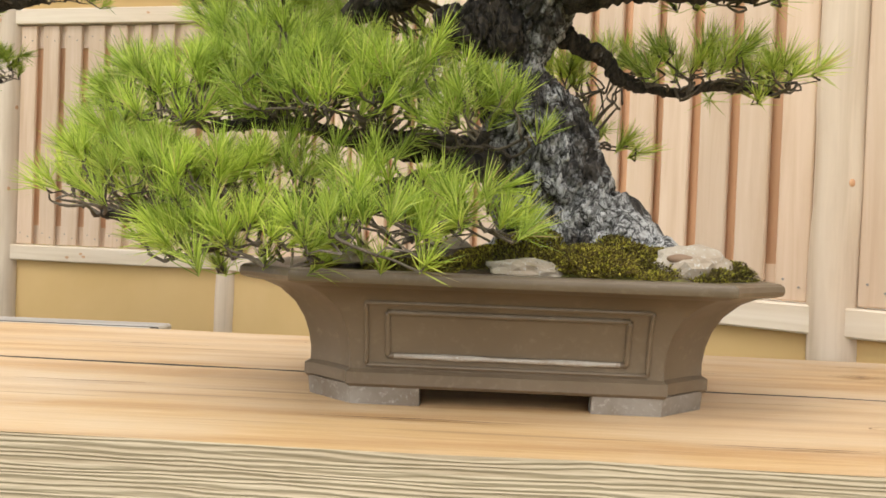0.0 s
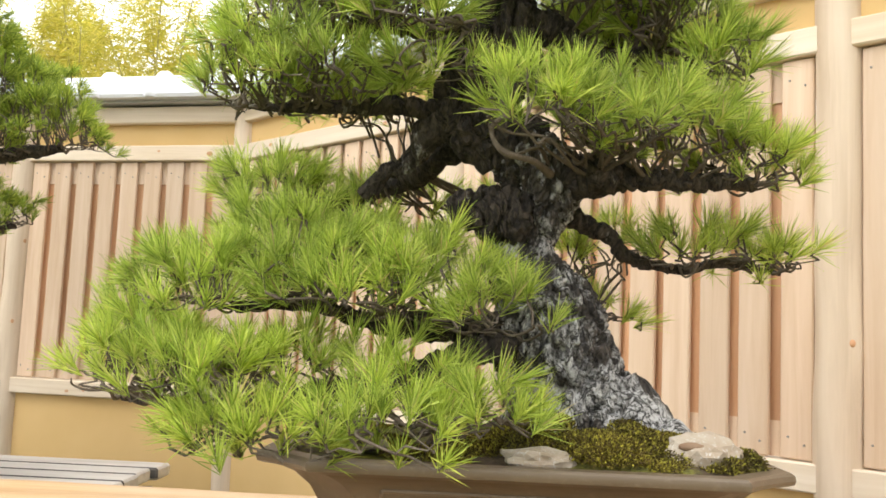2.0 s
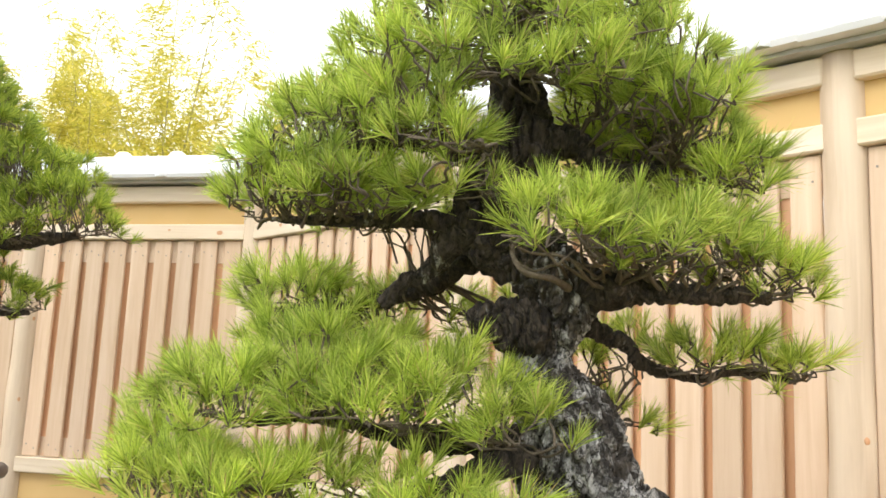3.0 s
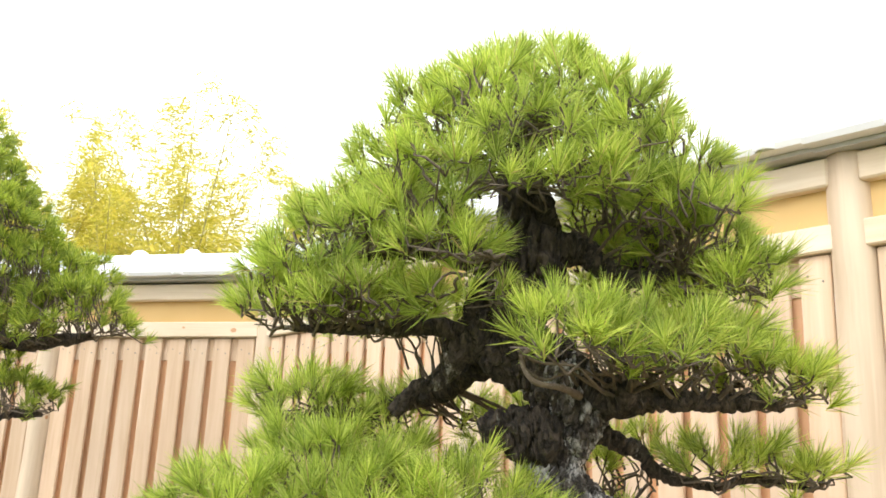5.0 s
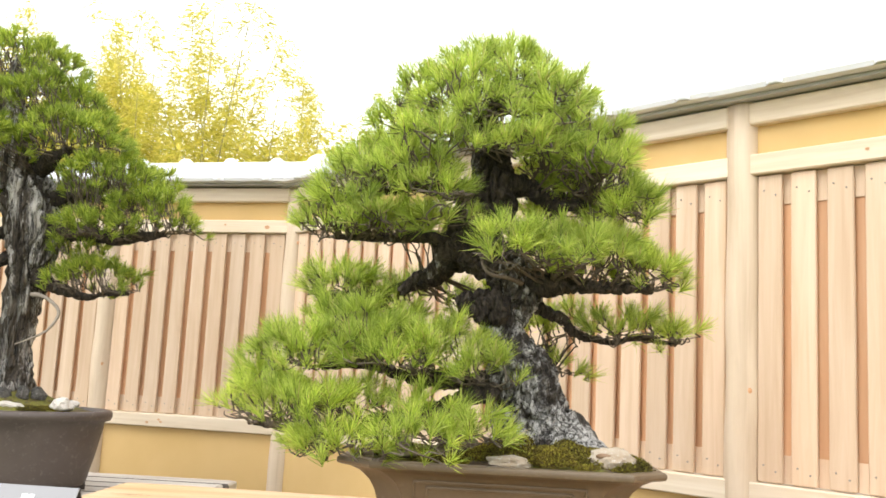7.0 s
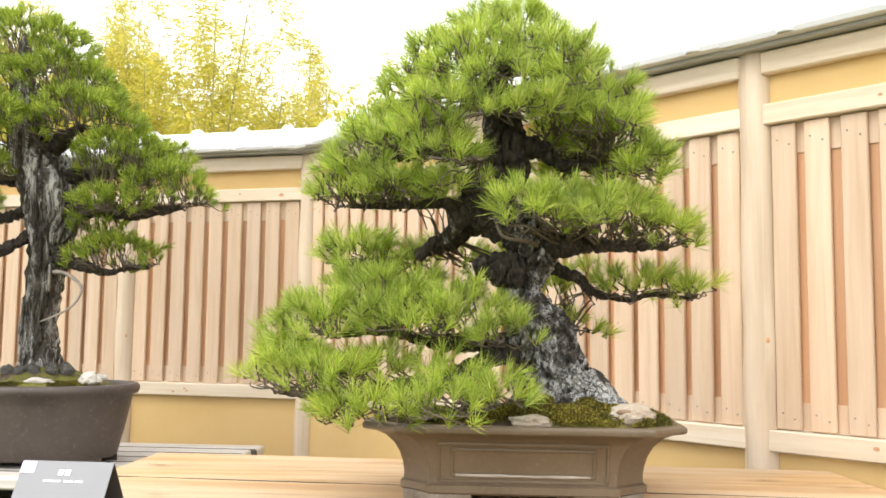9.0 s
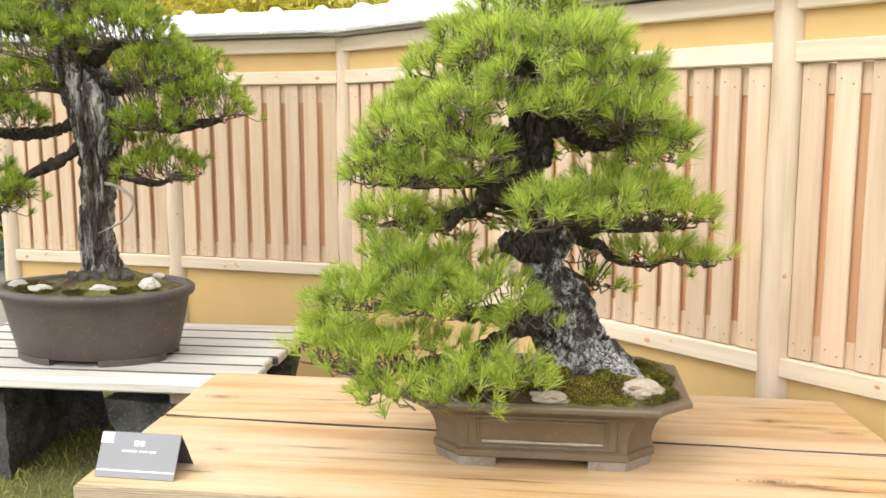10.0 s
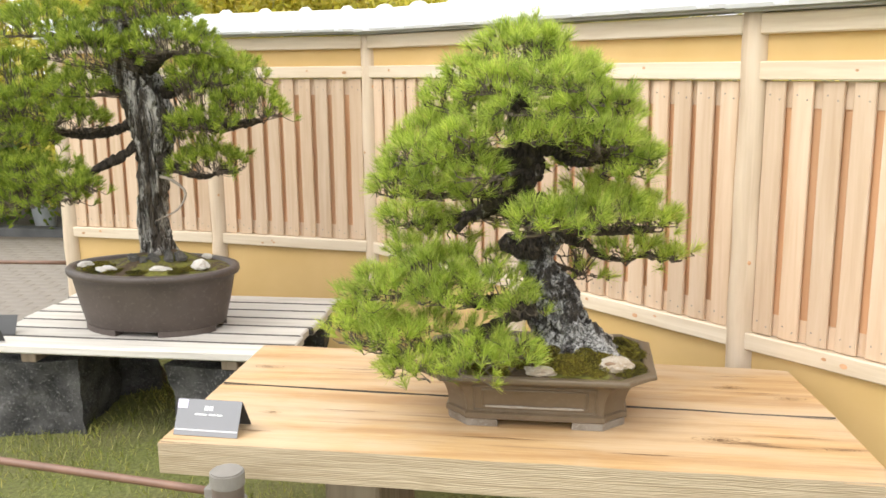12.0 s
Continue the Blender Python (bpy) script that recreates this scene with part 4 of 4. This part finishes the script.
    ([(0.06, 0.05, 1.085, 0.022), (0.108, 0.08, 1.045, 0.017), (0.16, 0.10, 1.005, 0.011), (0.26, 0.10, 0.985, 0.007), (0.40, 0.10, 0.985, 0.005)],
     [(0.27, 0.10, 0.995, 0.125, 0.09, 0.055, 0.5), (0.375, 0.09, 0.99, 0.065, 0.06, 0.045, 0.8)]),
    # small back shoots
    ([(0.03, 0.05, 0.98, 0.012), (0.07, 0.14, 0.95, 0.008), (0.12, 0.20, 0.91, 0.005)],
     [(0.14, 0.19, 0.905, 0.055, 0.055, 0.05, 0.6), (0.09, 0.22, 0.99, 0.06, 0.06, 0.06, 0.4), (0.18, 0.26, 1.03, 0.08, 0.07, 0.045, 0.3)]),
    # left shoulder
    ([(-0.07, 0.0, 1.29, 0.026), (-0.14, -0.05, 1.30, 0.018), (-0.28, -0.08, 1.29, 0.010)],
     [(-0.315, -0.06, 1.285, 0.115, 0.13, 0.085, 0.8), (-0.215, -0.15, 1.310, 0.095, 0.09, 0.075, 0.75), (-0.255, 0.06, 1.345, 0.13, 0.12, 0.085, 0.75), (-0.30, 0.0, 1.345, 0.10, 0.11, 0.075, 0.7), (-0.165, -0.20, 1.355, 0.09, 0.08, 0.07, 0.7)]),
    # right shoulder
    ([(-0.03, 0.0, 1.31, 0.026), (0.06, 0.0, 1.31, 0.019), (0.18, -0.01, 1.295, 0.010)],
     [(0.205, 0.01, 1.300, 0.115, 0.14, 0.085, 0.8), (0.115, -0.08, 1.365, 0.085, 0.09, 0.075, 0.7), (0.125, 0.08, 1.385, 0.12, 0.12, 0.09, 0.8), (0.25, -0.03, 1.235, 0.085, 0.11, 0.055, 0.6), (0.275, 0.03, 1.265, 0.085, 0.11, 0.065, 0.7), (0.17, -0.15, 1.335, 0.085, 0.08, 0.065, 0.7), (0.195, 0.05, 1.385, 0.095, 0.11, 0.08, 0.75), (0.14, 0.13, 1.255, 0.12, 0.10, 0.075, 0.65), (0.10, 0.14, 1.33, 0.12, 0.10, 0.075, 0.6)]),
    # tuft before the upper trunk
    ([(-0.07, -0.05, 1.26, 0.012), (-0.09, -0.13, 1.26, 0.008), (-0.10, -0.19, 1.265, 0.005)],
     [(-0.145, -0.19, 1.255, 0.065, 0.06, 0.045, 0.75), (-0.135, -0.155, 1.205, 0.065, 0.06, 0.045, 0.6)]),
    # crown
    ([(-0.058, 0.0, 1.43, 0.020), (-0.052, 0.0, 1.50, 0.012), (-0.05, 0.0, 1.56, 0.007)],
     [(-0.05, 0.02, 1.565, 0.165, 0.14, 0.10, 0.9), (-0.185, -0.03, 1.475, 0.115, 0.12, 0.095, 0.8), (0.085, -0.01, 1.490, 0.115, 0.12, 0.10, 0.85), (-0.04, 0.14, 1.475, 0.17, 0.10, 0.11, 0.6),
      (-0.095, -0.15, 1.470, 0.10, 0.08, 0.08, 0.7), (0.035, -0.15, 1.475, 0.095, 0.08, 0.08, 0.7), (-0.235, 0.03, 1.425, 0.11, 0.13, 0.085, 0.75), (0.165, 0.02, 1.435, 0.105, 0.13, 0.085, 0.75), (-0.05, -0.215, 1.425, 0.075, 0.06, 0.05, 0.6), (-0.055, -0.20, 1.345, 0.08, 0.06, 0.055, 0.7), (0.04, -0.20, 1.355, 0.08, 0.06, 0.055, 0.7), (0.105, -0.18, 1.415, 0.08, 0.07, 0.06, 0.65)]),
]
pine(pine_tree, BRANCHES, 5, NEEDLE, BARKUP, 0.045, 0.00135, 50, 0.86)

# ---- slatted bench on rocks with the second bonsai ----
bench = thing("slatted_bench", pose(0, 0, 0), "low bench of weathered pale wooden slats on rough rocks", "bench")
for i in range(7):
    y = 0.845 + i * 0.131
    bm = box((1.40 + 0.02 * math.sin(i * 2.3), 0.124, 0.040), (-1.755, y, 0.400), 0.007)
    bm.normal_update()
    for f in bm.faces:
        # faces inside the slat gaps: grime with the gap's shade coloured in
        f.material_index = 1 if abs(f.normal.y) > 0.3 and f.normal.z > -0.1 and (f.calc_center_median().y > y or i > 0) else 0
    part("slat", bm, [BENCHWOOD, SHADEGRIME], bench)
for x in (-2.2, -1.3):
    part("bearer", box((0.07, 0.86, 0.05), (x, 1.24, 0.359), 0.004), LEGWOOD, bench, "dark bearer beam")
for at, size, s, rz in (((-2.25, 1.02, 0), (0.46, 0.42, 0.40), 2.0, 10), ((-1.32, 1.02, 0), (0.50, 0.40, 0.39), 4.0, -8), ((-2.2, 1.5, 0), (0.42, 0.36, 0.40), 6.0, 30), ((-1.3, 1.5, 0), (0.42, 0.36, 0.40), 7.0, 12), ((-2.75, 1.0, 0), (0.5, 0.4, 0.38), 9.0, 0)):
    bm = box(size, (0, 0, size[2] / 2 - 0.06))
    bmesh.ops.subdivide_edges(bm, edges=bm.edges, cuts=9, use_grid_fill=True)
    for v in bm.verts:
        q = v.co * 7 + Vector((s, 0, 0))
        d = Vector((v.co.x, v.co.y, v.co.z * 0.2)).normalized()
        v.co += d * (0.05 * noise.noise(q * 0.5) + 0.03 * noise.noise(q * 1.3) + 0.012 * noise.noise(q * 4))
        v.co.z = min(v.co.z, 0.334)
    rk = tagged(part("rock", bm, ROCK), "rough dark grey rock under the slatted bench", "rock", "rocks under the bench")
    rk.matrix_world = pose(at[0], at[1], 0.0, 0, 0, rz)

POT2 = (-1.768, 1.14, 0.42)


def oval_pot():
    t = thing("bonsai_pot", pose(*POT2), "dark brown unglazed oval bonsai pot on the slatted bench", "pot", "bonsai pots")
    prof = [(0.315, 0.200, 0.022), (0.322, 0.206, 0.03), (0.345, 0.226, 0.12), (0.364, 0.242, 0.21), (0.370, 0.248, 0.242), (0.388, 0.264, 0.248), (0.394, 0.270, 0.259), (0.393, 0.269, 0.274), (0.386, 0.262, 0.281),
            (0.362, 0.240, 0.281), (0.355, 0.234, 0.274), (0.350, 0.230, 0.262)]
    part("body", ring_pot([[(a * math.cos(w), b * math.sin(w), z) for w in [2 * math.pi * k / 72 for k in range(72)]] for a, b, z in prof]), DARKCLAY, t, smooth=True)
    for k in range(4):
        w0 = math.pi / 4 + k * math.pi / 2
        ws = [w0 + (i / 10 - 0.5) * 0.95 for i in range(11)]
        ring = [(0.322 * math.cos(w), 0.206 * math.sin(w)) for w in ws] + [(0.27 * math.cos(w), 0.16 * math.sin(w)) for w in ws[::-1]]
        n = len(ring)
        vs = [(x, y, 0) for x, y in ring] + [(x, y, 0.026) for x, y in ring]
        part("foot", (vs, [], [tuple(range(n - 1, -1, -1)), tuple(range(n, 2 * n))] + [(i, (i + 1) % n, n + (i + 1) % n, n + i) for i in range(n)]), DARKCLAY, t)


oval_pot()
soil("moss_bed", 0.352, 0.232, (POT2[0], POT2[1], 0.690), [(0.04, 0.0, 0.17, 0.085)], "oval", 4.0, "green and brown moss bed filling the oval pot")
moss_clumps("moss_cushion", [(POT2[0] + a, POT2[1] + b, 0.05, 0.018) for a, b in ((0.12, -0.12), (0.02, -0.16), (-0.15, -0.10), (-0.24, -0.05), (0.22, -0.06), (0.16, 0.05), (-0.1, -0.14), (0.0, -0.11), (0.07, -0.13), (-0.05, -0.08), (0.17, -0.12), (-0.20, -0.12))], 0.700, 9, "soft green moss cushions in the oval pot")
for at, size, s in (((-0.27, -0.09, 0), (0.09, 0.05, 0.05), 2.2), ((-0.13, -0.165, 0), (0.11, 0.05, 0.04), 3.3), ((0.10, -0.15, 0), (0.11, 0.05, 0.04), 4.4), ((0.26, -0.08, 0), (0.085, 0.07, 0.075), 5.5), ((-0.08, 0.14, 0), (0.07, 0.05, 0.04), 6.6), ((0.20, 0.13, 0), (0.06, 0.05, 0.04), 7.6)):
    stone((POT2[0] + at[0], POT2[1] + at[1], 0.705), (size[0] * 0.85, size[1] * 0.85, size[2] * 0.7), s, WHITESTONE, label="pale angular stone on moss in the oval pot", group="pale stones in the oval pot")
for k, (x, y, s) in enumerate(((-0.03, -0.10, 0.035), (0.02, -0.12, 0.03), (0.07, -0.11, 0.035), (0.16, -0.06, 0.045), (-0.06, -0.07, 0.03), (0.12, -0.09, 0.04), (0.05, -0.09, 0.04), (0.10, -0.05, 0.045))):
    stone((POT2[0] + x, POT2[1] + y, 0.735), (s * 1.15, s * 1.0, s * 1.3), 10.0 + k, MOTTLED, label="small mottled grey rock at the foot of the trunk", group="small rocks at the trunk", subdiv=2)

left_tree = thing("bonsai_pine", pose(0, 0, 0), "old pine bonsai with ridged grey trunk and dark green pads", "bonsai tree", "bonsai trees")
X, Y = -1.735, 1.14
part("trunk", tube([(X - 0.01, Y, 0.69, 0.088), (X - 0.015, Y, 0.78, 0.076), (X - 0.025, Y, 0.90, 0.068), (X - 0.015, Y, 1.04, 0.066), (X + 0.0, Y, 1.18, 0.070), (X + 0.005, Y, 1.30, 0.084), (X - 0.01, Y, 1.42, 0.088),
                   (X - 0.06, Y, 1.54, 0.075), (X - 0.10, Y, 1.68, 0.055), (X - 0.12, Y, 1.85, 0.035), (X - 0.12, Y, 2.0, 0.014)], 120, 20, 0.46, 5.5, 0.1, 40.0, True, 0.17), BARKLEFT, left_tree, "deeply ridged grey-brown bark", True)
part("jin", tube([(X + 0.06, Y - 0.05, 1.10, 0.008), (X + 0.13, Y - 0.09, 1.09, 0.007), (X + 0.19, Y - 0.10, 1.04, 0.006), (X + 0.16, Y - 0.12, 0.97, 0.0045), (X + 0.06, Y - 0.13, 0.92, 0.002)], 8, 8, 0.1, 1.0, 0, 40), DEADWOOD, left_tree, "bare grey deadwood twig", True)
LEFTBRANCHES = [
    ([(X + 0.05, Y, 1.20, 0.030), (X + 0.14, Y - 0.02, 1.13, 0.022), (X + 0.26, Y - 0.03, 1.10, 0.016), (X + 0.40, Y - 0.02, 1.12, 0.008)], [(X + 0.29, Y - 0.03, 1.12, 0.19, 0.17, 0.12, 0.7)]),
    ([(X + 0.05, Y, 1.36, 0.040), (X + 0.18, Y - 0.03, 1.33, 0.030), (X + 0.34, Y - 0.04, 1.31, 0.020), (X + 0.52, Y - 0.03, 1.34, 0.010)],
     [(X + 0.46, Y - 0.04, 1.34, 0.20, 0.19, 0.15, 0.75), (X + 0.30, Y - 0.12, 1.29, 0.16, 0.13, 0.12, 0.7), (X + 0.30, Y - 0.06, 1.46, 0.19, 0.18, 0.16, 0.75)]),
    ([(X - 0.05, Y, 1.34, 0.036), (X - 0.18, Y - 0.05, 1.29, 0.027), (X - 0.32, Y - 0.10, 1.29, 0.018), (X - 0.52, Y - 0.12, 1.34, 0.012)],
     [(X - 0.45, Y - 0.12, 1.36, 0.25, 0.20, 0.15, 0.7), (X - 0.26, Y - 0.16, 1.31, 0.17, 0.14, 0.11, 0.65), (X - 0.50, Y - 0.20, 1.24, 0.22, 0.15, 0.10, 0.6), (X - 0.66, Y - 0.16, 1.30, 0.20, 0.16, 0.12, 0.65), (X - 0.62, Y - 0.05, 1.50, 0.22, 0.20, 0.15, 0.7)]),
    ([(X - 0.05, Y - 0.02, 1.24, 0.028), (X - 0.18, Y - 0.10, 1.15, 0.020), (X - 0.34, Y - 0.18, 1.05, 0.013), (X - 0.50, Y - 0.24, 0.99, 0.010)],
     [(X - 0.44, Y - 0.24, 0.99, 0.30, 0.18, 0.13, 0.7), (X - 0.22, Y - 0.30, 1.05, 0.15, 0.12, 0.09, 0.6), (X - 0.36, Y - 0.26, 1.11, 0.20, 0.14, 0.10, 0.6), (X - 0.64, Y - 0.22, 1.10, 0.22, 0.16, 0.12, 0.65)]),
    ([(X - 0.04, Y, 1.50, 0.040), (X + 0.06, Y - 0.05, 1.58, 0.028), (X + 0.16, Y - 0.10, 1.62, 0.016)], [(X + 0.16, Y - 0.08, 1.60, 0.24, 0.22, 0.16, 0.75), (X - 0.16, Y - 0.16, 1.58, 0.22, 0.18, 0.15, 0.7)]),
    ([(X - 0.08, Y, 1.62, 0.034), (X - 0.22, Y - 0.02, 1.68, 0.024), (X - 0.40, Y - 0.04, 1.70, 0.014)], [(X - 0.40, Y - 0.04, 1.68, 0.26, 0.22, 0.17, 0.7)]),
    ([(X + 0.0, Y + 0.04, 1.42, 0.035), (X - 0.14, Y + 0.16, 1.46, 0.022), (X - 0.34, Y + 0.20, 1.48, 0.010)],
     [(X - 0.30, Y + 0.18, 1.46, 0.24, 0.14, 0.13, 0.5), (X - 0.05, Y + 0.20, 1.52, 0.22, 0.13, 0.13, 0.5), (X - 0.22, Y - 0.14, 1.44, 0.16, 0.14, 0.11, 0.55)]),
    ([(X + 0.04, Y + 0.02, 1.46, 0.030), (X + 0.16, Y + 0.08, 1.48, 0.020), (X + 0.36, Y + 0.10, 1.50, 0.009)],
     [(X + 0.36, Y + 0.08, 1.50, 0.17, 0.15, 0.11, 0.6), (X + 0.14, Y + 0.14, 1.42, 0.18, 0.12, 0.11, 0.5), (X + 0.22, Y - 0.02, 1.22, 0.12, 0.12, 0.09, 0.5)]),
    ([(X - 0.11, Y, 1.74, 0.030), (X - 0.11, Y, 1.86, 0.018), (X - 0.11, Y, 1.96, 0.008)], [(X - 0.10, Y, 1.86, 0.27, 0.24, 0.22, 0.75), (X + 0.04, Y - 0.04, 1.74, 0.24, 0.22, 0.16, 0.7)]),
]
pine(left_tree, LEFTBRANCHES, 8, NEEDLELEFT, BARKUP, 0.040, 0.0020, 42, 0.80)


# ---- name card on the table ----
def sign_card():
    t = thing("name_card", pose(-0.905, -0.285, 0.55, 0, 0, -2), "folded dark grey tent name card with white lettering bars", "sign")
    w, d, h, th = 0.190, 0.052, 0.088, 0.0025
    tilt = math.degrees(math.atan2(d, h))
    ln = math.hypot(d, h)
    f = part("front_leaf", box((w, th, ln), (0, 0, ln / 2), 0.0006), SIGN, t)
    f.matrix_basis = pose(0, -d, 0.001, -tilt)
    b = part("back_leaf", box((w, th, ln), (0, 0, ln / 2), 0.0006), SIGNBACK, t, "dark back leaf")
    b.matrix_basis = pose(0, d, 0.001, tilt)
    for name, size, at, mat in (("lower_line", (w * 0.98, 0.001, 0.003), (0, -0.0018, 0.016), INK), ("title_bar", (0.011, 0.001, 0.012), (-0.008, -0.0018, 0.078), INK), ("title_bar", (0.011, 0.001, 0.012), (0.006, -0.0018, 0.078), INK),
                                ("text_bar", (0.036, 0.001, 0.004), (-0.022, -0.0018, 0.060), INK), ("text_bar", (0.020, 0.001, 0.004), (0.012, -0.0018, 0.060), INK), ("text_bar", (0.016, 0.001, 0.004), (0.034, -0.0018, 0.060), INK),
                                ("sticker", (0.030, 0.001, 0.024), (-0.080, -0.0018, 0.088), STICKER)):
        part(name, box(size, at), mat, f)


sign_card()

# second card, at the far end of the bench
c2 = thing("name_card", pose(-2.40, 0.86, 0.42, 0, 0, 8), "small folded black name card on the slatted bench", "sign")
for s, nm in ((-1, "front_leaf"), (1, "back_leaf")):
    q = part(nm, box((0.17, 0.0025, 0.09), (0, 0, 0.045), 0.0006), SIGNBACK, c2)
    q.matrix_basis = pose(0, s * 0.045, 0.001, -s * -1 * 28 * -1)


# ---- low barrier in front of the table ----
def barrier():
    t = thing("barrier_post", pose(-0.745, -0.58, -0.012), "short round barrier post with a grey cap", "post")
    part("shaft", rod(0.040, 0.040, 0.545, 28), POSTGREY, t, smooth=False)
    part("cap", rod(0.044, 0.043, 0.040, 32, (0, 0, 0.545), 0.004), CAPGREY, t, "grey flat cap")
    part("collar", rod(0.047, 0.047, 0.018, 28, (0, 0, 0.49), 0.002), CAPGREY, t, "grey clamp collar")
    r = thing("barrier_rail", pose(0, 0, 0), "thin brown horizontal barrier rail beside the lawn", "rail")
    part("tube", tube([(-2.9, -0.30, 0.515, 0.011), (-1.8, -0.43, 0.515, 0.011), (-0.79, -0.565, 0.505, 0.011)], 12, 6), PIPE, r, smooth=True)
    part("clamp", box((0.03, 0.03, 0.03), (-0.795, -0.565, 0.505), 0.003), CAPGREY, r, "grey clamp")
    e = thing("barrier_post", pose(-2.92, -0.30, 0), "short round barrier post with a grey cap", "post")
    part("shaft", rod(0.040, 0.040, 0.545, 28), POSTGREY, e)
    part("cap", rod(0.044, 0.043, 0.040, 32, (0, 0, 0.545), 0.004), CAPGREY, e, "grey flat cap")


barrier()


# ---- paved path and planting beyond the fence's end ----
def path():
    p = tagged(part("pavement", box((6.0, 5.0, 0.03), (-6.2, 4.6, 0.004)), EARTH), "grey-brown block pavement beyond the fence", "pavement", kind="structure")
    me = bpy.data.meshes.new("paver")
    bm = box((0.197, 0.097, 0.02), (0, 0, 0), 0.003)
    bm.to_mesh(me)
    bm.free()
    me.materials.append(PAVER)
    k = 0
    for j in range(26):
        for i in range(11):
            x, y = -5.2 + i * 0.2 + (j % 2) * 0.1, 2.4 + j * 0.1
            if x < -3.05:
                piece("paver", me, p, pose(x, y, 0.018))
    kb = tagged(part("kerb", box((3.0, 0.16, 0.10), (-5.6, 5.2, 0.05), 0.01), KERB), "dark low kerb along the pavement", "kerb", kind="structure")
    b = thing("bucket", pose(-5.05, 5.5, 0.02), "small grey bucket at the edge of the pavement", "bucket")
    part("wall", rod(0.09, 0.12, 0.24, 24), BUCKET, b, smooth=False)
    part("rim", rod(0.125, 0.125, 0.02, 24, (0, 0, 0.23), 0.004), BUCKET, b)
    r = thing("barrier_rail", pose(0, 0, 0), "thin brown horizontal barrier rail fixed to the fence post", "rail")
    part("tube", tube([(-5.6, 2.2, 0.42, 0.012), (-4.2, 2.28, 0.42, 0.012), (-2.9, 2.35, 0.42, 0.012)], 10, 4), PIPE, r, smooth=True)


path()
hedge = [shrub(41, 0.8), shrub(42, 0.9)]
for i, (x, y) in enumerate([(-5.4, 6.0), (-4.7, 6.1), (-6.2, 6.0), (-4.1, 6.2), (-7.0, 5.8)]):
    if i < 2:
        hedge[i].matrix_world = pose(x, y, 0)
    else:
        copy_thing(hedge[i % 2], pose(x, y, 0, 0, 0, i * 70))

# ---- fence last: many pieces ----
for x, y in POSTS:
    fence_post(x, y)
for i, (a, b) in enumerate(zip(POSTS[:-1], POSTS[1:])):
    fence_panel(a, b, 0.004 * (i % 2))
